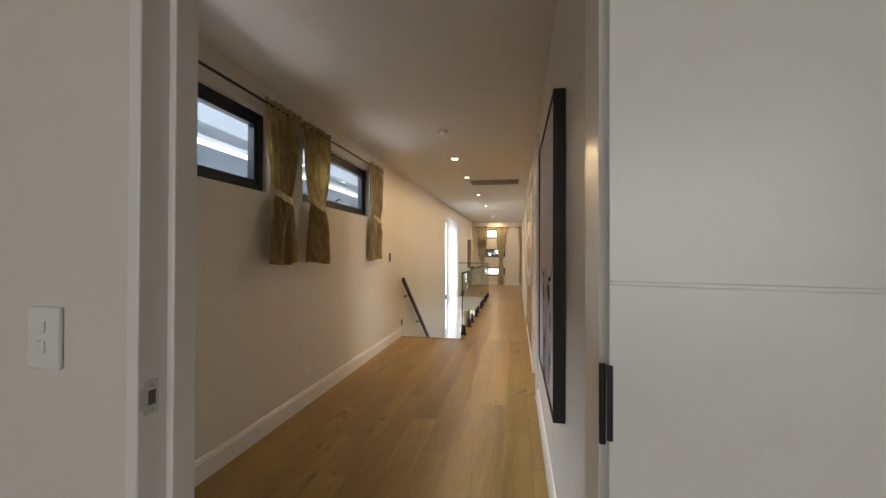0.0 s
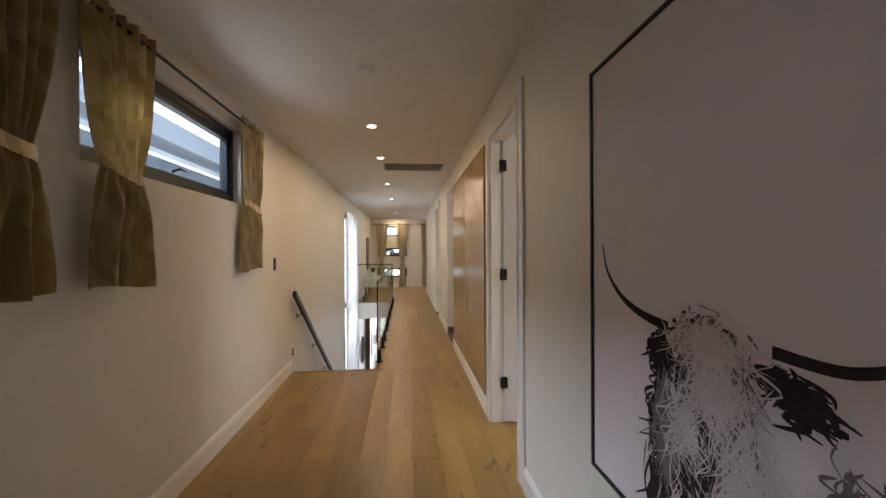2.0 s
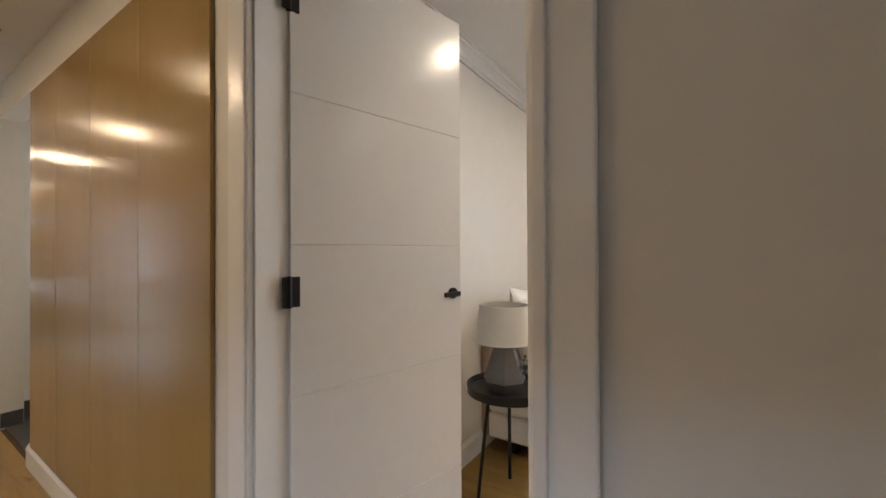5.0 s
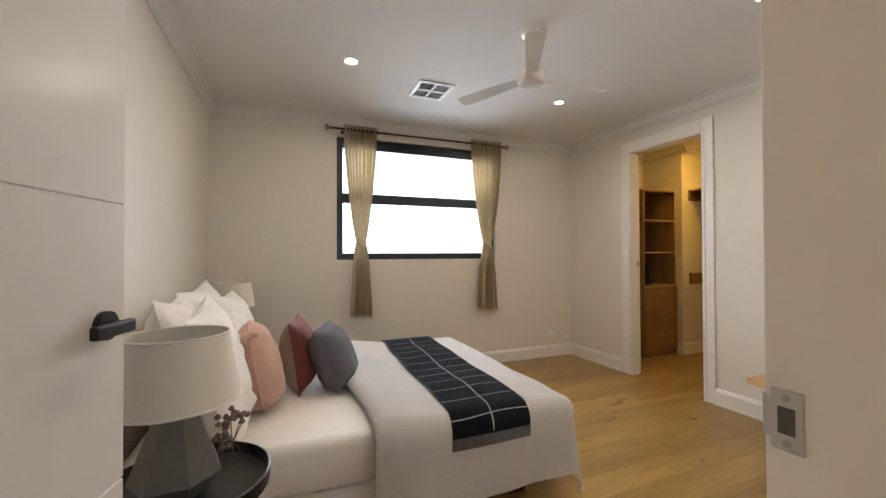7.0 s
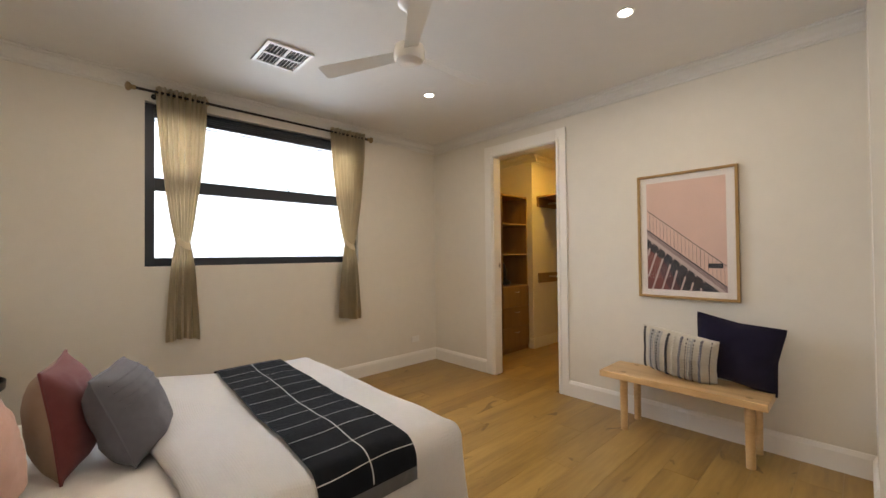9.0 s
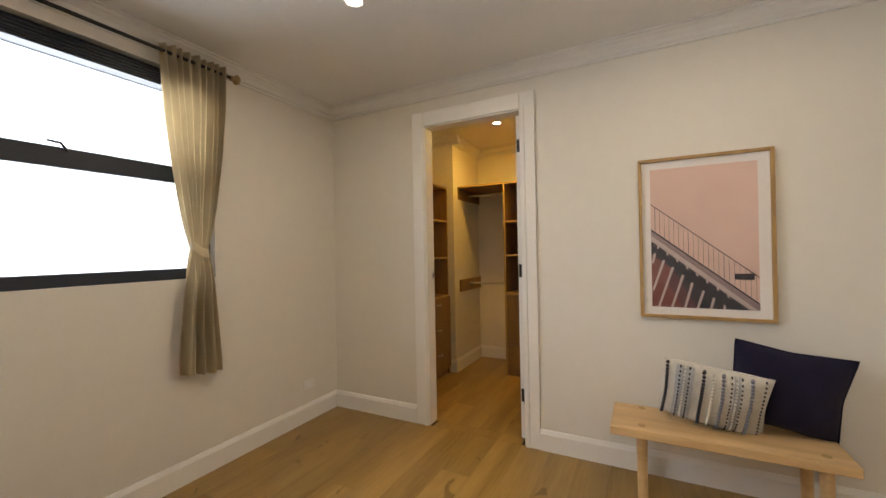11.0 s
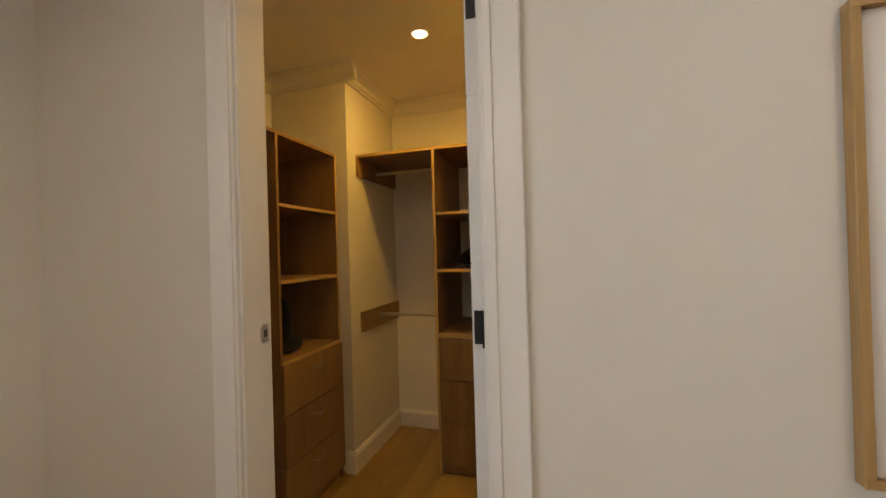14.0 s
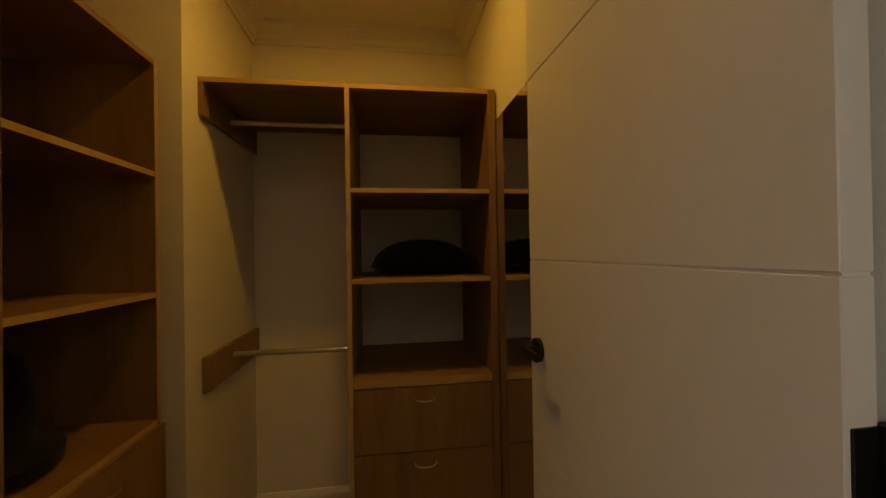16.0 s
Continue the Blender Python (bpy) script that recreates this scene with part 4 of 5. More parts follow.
for ang in (28, 148, -93):
    bm = bmesh.new()
    ca, sa = math.cos(radians(ang)), math.sin(radians(ang))

    def blade(u, v, ca=ca, sa=sa):
        r, w = 0.07 + 0.47 * u, (0.036 + 0.018 * u) * (v - 0.5) * 2 * (1 if u < 0.97 else 0.85)
        return Vector((r * ca - w * sa, r * sa + w * ca, -0.006 + 0.22 * w - 0.01 * u))

    sheet(bm, blade, 16, 4, 0.006)
    part("blade", bm, FANP, root, "", True)


# ---- corridor fittings ----
def wall_plate(name, loc, rz, w, h, mat, knobs, label, category, knob_mat=None):
    root = thing(name, loc, label, category, rz=rz)
    bm = bmesh.new()
    box(bm, -w / 2, w / 2, -0.008, 0, -h / 2, h / 2, 0.003, 2)
    part("plate", bm, mat, root)
    for x, z, kw, kh in knobs:
        bm = bmesh.new()
        box(bm, x - kw / 2, x + kw / 2, -0.0125, -0.007, z - kh / 2, z + kh / 2, 0.0015)
        part("rocker", bm, knob_mat or mat, root)


OUT = [(-0.028, 0.015, 0.010, 0.014), (0.028, 0.015, 0.010, 0.014), (-0.028, -0.008, 0.014, 0.008), (0.028, -0.008, 0.014, 0.008)]
wall_plate("light_switch", (XL, 5.50, 1.285), 90, 0.065, 0.13, FRAMEB, [(0, 0.03, 0.03, 0.035), (0, -0.03, 0.03, 0.035)], "dark grey wall switch plate at the stair head", "light switch", BLACK)
wall_plate("step_light", (XL, 6.135, 0.222), 90, 0.06, 0.075, BLACK, [(0, 0.0, 0.028, 0.03)], "small black recessed step light by the stair", "step light", PLASTIC)
wall_plate("power_outlet", (XL, 3.20, 0.30), 90, 0.115, 0.07, PLASTIC, OUT, "white double power outlet on the corridor wall", "power outlet")
wall_plate("power_outlet", (4.48, 1.03, 0.29), -90, 0.115, 0.07, PLASTIC, OUT, "white double power outlet on the bedroom wall", "power outlet")
wall_plate("light_switch", (XR, 8.40, 1.115), -90, 0.075, 0.115, PLASTIC, [(0, 0.022, 0.02, 0.025), (0, -0.022, 0.02, 0.025)], "white light switch past the wet room", "light switch")
wall_plate("light_switch", (-0.41, 0.43, 1.239), 0, 0.058, 0.092, PLASTIC, [(0, 0.018, 0.013, 0.018), (0, -0.012, 0.013, 0.018)], "white light switch beside the first doorway", "light switch", PLASTIC)
wall_plate("power_outlet", (XR, 1.2, 0.30), -90, 0.115, 0.07, PLASTIC, OUT, "white double power outlet below the large picture", "power outlet")

# linen cupboard
root = thing("linen_cupboard", (XR, 4.73, 0.0), "built-in cupboard with tall flush brown timber veneer doors", "cupboard")
for k in range(4):
    boxpart("door", (-0.016, -0.001, k * 0.552 + 0.0015, (k + 1) * 0.552 - 0.0015, 0.145, 2.345), CABW, root, bevel=0.0015)
boxpart("plinth", (-0.012, -0.001, 0, 2.208, 0.005, 0.142), TRIM, root, "white painted plinth")

# stairs down along the west wall
root = thing("staircase", (XL, 6.05, 0.0), "oak stair going down beside the glass balustrade", "staircase")
for k in range(15):
    boxpart("tread", (0.005, 0.95, 0.02 + 0.25 * k, 0.02 + 0.25 * (k + 1) + 0.02, -0.1867 * (k + 1) - 0.035, -0.1867 * (k + 1)), FLOORW, root, bevel=0.004)
    boxpart("riser", (0.005, 0.95, 0.02 + 0.25 * k - 0.012, 0.02 + 0.25 * k, -0.1867 * (k + 1), -0.1867 * k - 0.036), TRIM, root)
root = thing("stair_handrail", (XL + 0.06, 6.0, 0.93), "black square handrail on wall brackets above the stair", "handrail")
bm = bmesh.new()
a, b = Vector((0, 0.0, 0.0)), Vector((0, 3.6, -2.56))
d, up = (b - a).normalized(), Vector((0, 0.58, 0.815))
vs = [[bm.verts.new(p + sx * Vector((0.02, 0, 0)) + su * up * 0.028) for sx, su in ((-1, -1), (1, -1), (1, 1), (-1, 1))] for p in (a, b)]
for i in range(4):
    bm.faces.new((vs[0][i], vs[0][(i + 1) % 4], vs[1][(i + 1) % 4], vs[1][i]))
bm.faces.new(vs[0][::-1])
bm.faces.new(vs[1])
part("rail", bm, PAINTB, root)
for k in (0.09, 0.31, 0.53, 0.75, 0.95):
    c = a + (b - a) * k - up * 0.03
    bm = bmesh.new()
    tube(bm, [c, c + Vector((-0.01, 0, -0.05)), c + Vector((-0.055, 0, -0.055))], 0.006, 8)
    tube(bm, [c + Vector((-0.052, 0, -0.055)), c + Vector((-0.058, 0, -0.055))], 0.026, 16)
    part("bracket", bm, BLACK, root, "", True)


def balustrade(loc, rz, length, panels, label):
    """Frameless glass panels on black spigots, along local y."""
    root = thing("glass_balustrade", loc, label, "balustrade", rz=rz)
    step = length / panels
    for k in range(panels):
        g = boxpart("glass_panel", (-0.006, 0.006, k * step + 0.008, (k + 1) * step - 0.008, 0.045, 1.02), BALGLASS, root, bevel=0.002)
        g.visible_shadow = False
        for f in (0.2, 0.8):
            y = (k + f) * step
            bm = bmesh.new()
            lathe(bm, [(0.048, 0.0), (0.048, 0.010), (0.030, 0.014), (0.026, 0.03), (0.024, 0.15), (0.020, 0.157)], 20, 0, y)
            part("spigot", bm, BLACK, root, "black glass clamp", True)
    boxpart("top_rail", (-0.011, 0.011, 0, length, 1.012, 1.034), BLACK, root, "slim black top rail")
    boxpart("end_edge", (-0.0075, 0.0075, 0.0, 0.010, 0.045, 1.02), BLACK, root)


balustrade((-0.575, 6.12, 0.006), 0, 5.92, 5, "frameless glass balustrade along the stair void")
balustrade((-0.585, 12.14, 0.008), 90, 0.985, 1, "short frameless glass balustrade across the stair void")

# large canvas on the corridor wall
PY0, PY1, PZ0, PZ1 = 1.632, 2.670, 0.667, 2.045
root = thing("canvas_picture", (XR, PY0, PZ0), "tall pale canvas with dark brushwork in a black frame", "picture")
PW, PH = PY1 - PY0, PZ1 - PZ0
boxpart("canvas", (-0.044, -0.004, 0.012, PW - 0.012, 0.012, PH - 0.012), CANVAS, root)
bm = bmesh.new()
for e in ((0, PW, 0, 0.010), (0, PW, PH - 0.010, PH), (0, 0.010, 0.010, PH - 0.010), (PW - 0.010, PW, 0.010, PH - 0.010)):
    box(bm, -0.052, -0.002, e[0], e[1], e[2], e[3], 0.0012)
part("frame", bm, PAINTB, root, "black floating frame")


def brush(bm, pts, w0, w1, x, soft=False):
    """A tapering stroke on the canvas through (across, up) points."""
    ws = np.linspace(w0, w1, len(pts))
    if soft:
        ws = ws * np.minimum(1.0, 0.12 + 3.0 * np.linspace(0, 1, len(pts)))
    a, b = [], []
    for i, (u, v) in enumerate(pts):
        p0, p1 = pts[max(i - 1, 0)], pts[min(i + 1, len(pts) - 1)]
        n = Vector((-(p1[1] - p0[1]), p1[0] - p0[0])).normalized() * ws[i] / 2
        for s, lst in ((1, a), (-1, b)):
            uu, vv = u + s * n.x, v + s * n.y
            lst.append(bm.verts.new((x, PW - min(max(uu, 0.014), PW - 0.014), min(max(vv, 0.014), PH - 0.014))))
    for i in range(len(pts) - 1):
        bm.faces.new((a[i], a[i + 1], b[i + 1], b[i]))


def smooth_path(pts, n=14):
    out = []
    for i in range(len(pts) - 1):
        p = [pts[max(i - 1, 0)], pts[i], pts[i + 1], pts[min(i + 2, len(pts) - 1)]]
        for k in range(n):
            t = k / n
            out.append(tuple(0.5 * (2 * p[1][c] + (p[2][c] - p[0][c]) * t + (2 * p[0][c] - 5 * p[1][c] + 4 * p[2][c] - p[3][c]) * t * t + (3 * p[1][c] - p[0][c] - 3 * p[2][c] + p[3][c]) * t ** 3) for c in (0, 1)))
    return out + [pts[-1]]


bm = bmesh.new()
brush(bm, smooth_path([(0.075, 0.775), (0.105, 0.69), (0.18, 0.62), (0.28, 0.58), (0.40, 0.562)]), 0.006, 0.028, -0.0446)
brush(bm, smooth_path([(0.966, 0.755), (0.935, 0.675), (0.885, 0.61), (0.80, 0.572), (0.68, 0.572)]), 0.008, 0.024, -0.0446)
rnd = random.Random(5)


def tuft(bm, spots, w0, w1, x, sway=0.02):
    """Loose downward strokes round (across, up, how many, width, length)."""
    for u, v, n, sp, ln in spots:
        for _ in range(int(n * 1.8)):
            p = (u + rnd.gauss(0, sp * 0.45), v + rnd.gauss(0, ln * 0.40))
            l = ln * rnd.uniform(0.5, 1.2)
            brush(bm, smooth_path([p, (p[0] + rnd.gauss(0, sway), p[1] - l * 0.5), (p[0] + rnd.gauss(0, sway * 1.5), p[1] - l)], 5), w0 * rnd.uniform(0.5, 1.2), w1, x - 0.0007 * rnd.random(), True)


tuft(bm, ((0.365, 0.525, 30, 0.03, 0.045), (0.385, 0.475, 26, 0.025, 0.05), (0.715, 0.525, 40, 0.035, 0.035), (0.745, 0.50, 26, 0.03, 0.035), (0.40, 0.17, 130, 0.07, 0.17), (0.50, 0.13, 90, 0.07, 0.14), (0.365, 0.34, 40, 0.03, 0.09), (0.52, 0.42, 30, 0.035, 0.05), (0.56, 0.36, 34, 0.03, 0.09), (0.50, 0.27, 34, 0.05, 0.05), (0.50, 0.585, 16, 0.07, 0.04), (0.50, 0.49, 22, 0.07, 0.06)), 0.020, 0.003, -0.0447, 0.020)
part("charcoal_brushwork", bm, INKD, root, "charcoal brush strokes")
bm = bmesh.new()
tuft(bm, ((0.53, 0.57, 90, 0.10, 0.05), (0.55, 0.50, 100, 0.10, 0.09), (0.39, 0.34, 60, 0.05, 0.14), (0.60, 0.36, 60, 0.07, 0.12), (0.82, 0.40, 22, 0.03, 0.06), (0.80, 0.22, 24, 0.05, 0.08), (0.70, 0.16, 40, 0.08, 0.12)), 0.010, 0.001, -0.0456, 0.022)
part("grey_brushwork", bm, INKM, root, "grey brush strokes")
bm = bmesh.new()
tuft(bm, ((0.52, 0.57, 110, 0.10, 0.06), (0.55, 0.48, 110, 0.09, 0.10), (0.45, 0.36, 45, 0.05, 0.09), (0.63, 0.33, 90, 0.08, 0.14), (0.66, 0.18, 90, 0.08, 0.18), (0.45, 0.17, 22, 0.09, 0.14)), 0.0075, 0.0008, -0.0466, 0.030)
part("pale_brushwork", bm, INKL, root, "pale brush strokes")

# far landing and entry
root = thing("console_table", (-1.30, 14.2, 0.0), "white low console on the landing", "console")
boxpart("body", (-0.22, 0.22, -0.55, 0.55, 0.28, 0.56), PLASTIC, root, bevel=0.01, seg=2)
for x in (-0.18, 0.18):
    for y in (-0.5, 0.5):
        boxpart("leg", (x - 0.02, x + 0.02, y - 0.02, y + 0.02, 0, 0.28), BLACK, root)
root = thing("potted_plant", (-1.28, 14.0, 0.56), "small green plant in a white pot on the console", "plant")
bm = bmesh.new()
lathe(bm, [(0.06, 0), (0.085, 0.02), (0.09, 0.14), (0.075, 0.145), (0.07, 0.12)], 20)
part("pot", bm, PLASTIC, root, "", True)
bm = bmesh.new()
rnd = random.Random(3)
for _ in range(60):
    a, e, l = rnd.uniform(0, 6.28), rnd.uniform(0.3, 1.4), rnd.uniform(0.08, 0.2)
    tip = Vector((math.cos(a) * math.cos(e), math.sin(a) * math.cos(e), math.sin(e))) * l + Vector((0, 0, 0.15))
    s = Vector((-math.sin(a), math.cos(a), 0)) * 0.018
    mid = tip * 0.6 + Vector((0, 0, 0.08))
    bm.faces.new([bm.verts.new(p) for p in (Vector((0, 0, 0.12)), mid + s, tip, mid - s)])
part("leaves", bm, LEAF, root)
root = thing("wall_picture", (XL, 14.9, 0.75), "dark framed picture on the landing wall", "picture")
boxpart("frame", (0.001, 0.03, 0, 0.9, 0, 1.1), PAINTB, root, bevel=0.003)
boxpart("print", (0.030, 0.033, 0.03, 0.87, 0.03, 1.07), PRINT_MID, root)
root = thing("entry_door", (-1.42, 14.4, -2.8), "red-brown timber front door standing open", "door")
boxpart("leaf", (-0.03, 0.012, -0.1, 0.79, 0.01, 2.06), REDW, root, bevel=0.003)
bm = bmesh.new()
tube(bm, [(0.05, 0.05, 0.7), (0.05, 0.05, 1.5)], 0.014, 12)
tube(bm, [(0.01, 0.05, 0.8), (0.05, 0.05, 0.8)], 0.008, 8)
tube(bm, [(0.01, 0.05, 1.4), (0.05, 0.05, 1.4)], 0.008, 8)
part("pull_handle", bm, BLACK, root, "tall black pull handle", True)
root = thing("wheel_ornament", (XL, 13.4, -1.6), "round dark iron wheel ornament on the entry wall", "wall ornament")
bm = bmesh.new()
for r in (0.38, 0.12):
    tube(bm, [(0.03, r * math.cos(a), r * math.sin(a)) for a in (2 * math.pi * k / 32 for k in range(33))], 0.022, 8)
part("rim", bm, PAINTB, root, "", True)
for k in range(10):
    a = 2 * math.pi * k / 10
    bm = bmesh.new()
    tube(bm, [(0.03, 0.12 * math.cos(a), 0.12 * math.sin(a)), (0.03, 0.38 * math.cos(a), 0.38 * math.sin(a))], 0.010, 6)
    part("spoke", bm, PAINTB, root)
root = thing("basket", (-1.2, 12.95, -2.8), "round woven brown basket in the entry hall", "basket")
bm = bmesh.new()
lathe(bm, [(0.20, 0), (0.27, 0.1), (0.29, 0.28), (0.26, 0.42), (0.245, 0.42), (0.26, 0.28), (0.24, 0.1), (0.18, 0.03)], 28)
part("body", bm, BASKETM, root, "", True)
# wet room wall base tiles
root = thing("wall_tiles", (0.61, 8.055, 0.0), "dark grey tiled upstand in the wet room", "tiles", kind="structure")
for k in range(5):
    boxpart("tile", (k * 0.3 + 0.002, k * 0.3 + 0.298, -0.010, 0.004, 0.005, 0.15), TILEG, root)


root = thing("jamb_tile", (XR, 7.95, 0.0), "dark grey tile skirting on the end of the wet room wall", "tiles", kind="structure")
boxpart("tile", (0.004, XB - XR - 0.004, -0.012, -0.001, 0.004, 0.115), TILEG, root, bevel=0.001)
boxpart("skirting", (XB - XR + 0.002, 0.5, 0.075, 0.09, 0.152, 0.25), TRIM, root)


# ---- bed ----
BX0, BX1, BY0, BY1, BZ = 2.17, 3.63, 2.755, 4.66, 0.495


def drape(p, q, top, x0, x1, y0, r=0.05, flare=0.10, seed=0.0, low=0.02):
    """Where a cloth point (p across, q along) comes to lie on the bed's rounded top, sides and foot."""
    dx = x0 - p if p < x0 else (p - x1 if p > x1 else 0.0)
    dy = y0 - q if q < y0 else 0.0
    d = math.hypot(dx, dy)
    cx, cy = min(max(p, x0), x1), max(q, y0)
    if d < 1e-6:
        puff = 0.012 * noise.noise((p * 2.3, q * 2.3, seed)) + 0.006 * noise.noise((p * 6, q * 6, seed + 3))
        return Vector((cx, cy, top + puff))
    ux, uy = ((-1 if p < x0 else 1) * dx / d, -dy / d)
    ang = min(d / r, math.pi / 2)
    out, down = r * math.sin(ang), r * (1 - math.cos(ang))
    rest = max(0.0, d - r * math.pi / 2)
    wav = 0.5 + 0.5 * math.sin((p + q) * 9 + 2.0 * noise.noise((p * 3, q * 3, seed)))
    out += rest * flare * (0.6 + 0.8 * wav)
    z = max(top - down - rest * 0.99, low + 0.006 * wav)
    puff = 0.012 * noise.noise((p * 2.3, q * 2.3, seed))
    return Vector((cx + ux * out, cy + uy * out, z + puff * (1 if z > 0.1 else 0)))


root = thing("bed", ((BX0 + BX1) / 2, (BY0 + BY1) / 2, 0.0), "queen bed base with a white fitted sheet and upholstered headboard", "bed")
ox, oy = (BX0 + BX1) / 2, (BY0 + BY1) / 2
boxpart("base", (BX0 + 0.02 - ox, BX1 - 0.02 - ox, BY0 + 0.02 - oy, BY1 - oy, 0.10, 0.268), SHEET, root, "pale fabric bed base", 0.02, 3)
bm = bmesh.new()
box(bm, BX0 - ox, BX1 - ox, BY0 - oy, BY1 - oy, 0.270, BZ, 0.045, 4)
part("mattress", bm, SHEET, root, "white fitted sheet over a deep mattress", True)
boxpart("headboard", (BX0 + 0.02 - ox, BX1 - ox, BY1 + 0.003 - oy, 4.715 - oy, 0.1, 0.93), BEIGE, root, "low beige padded headboard", 0.02, 3)
for x in (BX0 + 0.12, BX1 - 0.12):
    for y in (BY0 + 0.15, BY1 - 0.15):
        boxpart("leg", (x - 0.03 - ox, x + 0.03 - ox, y - 0.03 - oy, y + 0.03 - oy, 0, 0.10), BLACK, root)

root = thing("quilt", (ox, BY0, BZ), "white ribbed quilt draped over the lower bed to the floor", "quilt")
bm = bmesh.new()
qx0, qx1, qy0, qy1 = BX0 - 0.44, BX1 + 0.42, BY0 - 0.46, 3.75


def quilt_pt(u, v):
    """The cover from its hem at the foot to the thick turned-back edge at the head."""
    edge = 0.05 * noise.noise((u * 3, 0, 4.2))
    p = qx0 + (qx1 - qx0) * u
    thick, q = 0.045, qy0 + (3.66 - qy0) * min(v / 0.86, 1.0)
    near = min(max((q - 3.30) / 0.36, 0.0), 1.0)
    thick += 0.040 * near * near * (3 - 2 * near)
    if v > 0.86:
        a = math.pi * (v - 0.86) / 0.14
        q, thick = 3.66 + 0.065 * math.sin(a), 0.004 + 0.0405 * (1 + math.cos(a))
    wob = 0.008 * noise.noise((p * 5, q * 5, 7.0))
    w = drape(p, q + edge * v, BZ + thick + wob, BX0 + 0.025 - thick, BX1 - 0.025 + thick, BY0 - 0.01, 0.085, 0.07, 1.0, 0.05)
    return w - Vector((ox, BY0, BZ))


sheet(bm, quilt_pt, 110, 96, -0.012)
part("cover", bm, QUILT, root, "", True)
bm = bmesh.new()
tube(bm, [quilt_pt(k / 110, 0.004) for k in range(111)], 0.007, 8)
part("hem", bm, SHEET, root, "rolled white hem", True)

root = thing("throw_blanket", (ox, 3.2, BZ), "navy throw with a white window-pane check and grey fringe", "throw blanket")
TX0, TX1, TY0, TY1 = BX0 - 0.225, BX1 + 0.12, 2.925, 3.335


def throw_pt(u, v, lift=0.0):
    p, q = TX0 + (TX1 - TX0) * u, TY0 + (TY1 - TY0) * v + 0.07 * (1 - u) - 0.02
    w = drape(p, q, BZ + 0.056 + lift, BX0 - 0.022, BX1 + 0.022, BY0 - 0.02, 0.090 + lift, 0.07, 1.0, 0.05)
    w.z += 0.006
    return w - Vector((ox, 3.2, BZ))


bm = bmesh.new()
sheet(bm, lambda u, v: throw_pt(0.028 + 0.972 * u, v), 80, 24, 0.006)
part("cloth", bm, THROW, root, "", True)
bm = bmesh.new()
sheet(bm, lambda u, v: throw_pt(0.028 * u, v), 4, 24, 0.006)
part("fringe", bm, FRINGE, root, "grey woven edge", True)
for k in range(12):
    u0 = 0.07 + k * 0.078
    bm = bmesh.new()
    sheet(bm, lambda u, v, u0=u0: throw_pt(u0 + 0.0020 * u + 0.004 * math.sin(5 * v), v, 0.0045), 1, 24)
    part("check_line", bm, STRIPE, root)
bm = bmesh.new()
sheet(bm, lambda u, v: throw_pt(0.03 + 0.97 * u, 0.488 + 0.013 * v, 0.0048), 80, 1)
part("check_line", bm, STRIPE, root)


def cushion(name, loc, rot, w, h, t, mat, label, group="", category="cushion", pipe=None, seams=0, n=26, sag=0.0, ear=0.10, full=2.4, crease=0.012, blunt=0.0):
    """A stuffed cushion; local x across, z up, y through it. mat may be a pair for the two halves."""
    root = thing(name, loc, label, category, group, rx=rot[0], ry=rot[1], rz=rot[2])

    def side(s):
        def fn(u, v):
            a, b = 2 * u - 1, 2 * v - 1
            k = max(0.0, (1 - abs(a) ** full) * (1 - abs(b) ** (full if b > 0 else 5.0))) ** 0.62
            pinch = 1 - ear * (1 - (abs(a * b)) ** 1.2) * max(abs(a), abs(b)) ** 3 - blunt * (a * b) ** 2
            cr = crease * (noise.noise((a * 2.6 + loc[0] * 3, b * 2.6, s + loc[1])) + 0.45 * noise.noise((a * 7 + 3 * b + loc[0], b * 4, s + loc[1]))) * k
            return Vector((a * w / 2 * pinch, s * (t / 2 * k + cr) - sag * (1 - b) * 0.1, h / 2 + b * h / 2 * pinch))
        return fn

    for s, m in ((1, mat[0] if isinstance(mat, tuple) else mat), (-1, mat[1] if isinstance(mat, tuple) else mat)):
        bm = bmesh.new()
        sheet(bm, side(s), n, n)
        part("cover", bm, m, root, "", True)
    if pipe:
        bm = bmesh.new()
        f = side(0)
        loop = [f(k / 20, 0) for k in range(20)] + [f(1, k / 20) for k in range(20)] + [f(1 - k / 20, 1) for k in range(20)] + [f(0, 1 - k / 20) for k in range(21)]
        tube(bm, loop, 0.005, 6)
        part("piping", bm, pipe, root, "", True)
    return root, side


GP = "pillows on the bed"
top = BZ + 0.004
cushion("pillow", (2.64, 4.44, top), (-14, 3, 4), 0.66, 0.60, 0.23, SHEET, "large white pillow leaning on the headboard", GP, "pillow", ear=0.13, crease=0.03, n=34)
cushion("pillow", (3.27, 4.45, top), (-14, -3, -3), 0.66, 0.61, 0.23, SHEET, "large white pillow leaning on the headboard", GP, "pillow", ear=0.13, crease=0.03, n=34)
cushion("pillow", (2.50, 4.28, top), (-15, -4, 3), 0.66, 0.58, 0.23, SHEET, "white pillow propped in front of another", GP, "pillow", ear=0.13, crease=0.03, n=34)
cushion("pillow", (3.28, 4.31, top), (-15, 3, -4), 0.66, 0.56, 0.23, SHEET, "white pillow propped in front of another", GP, "pillow", ear=0.13, crease=0.03, n=34)
pink, ps = cushion("cushion", (2.65, 4.165, top), (-10, 2, 2), 0.44, 0.45, 0.22, PINK, "pink linen cushion with a knotted top corner", GP, pipe=PINK, full=2.2, crease=0.022, blunt=0.24, ear=0.02)
bm = bmesh.new()
knot = ps(0)(0.0, 1.0)
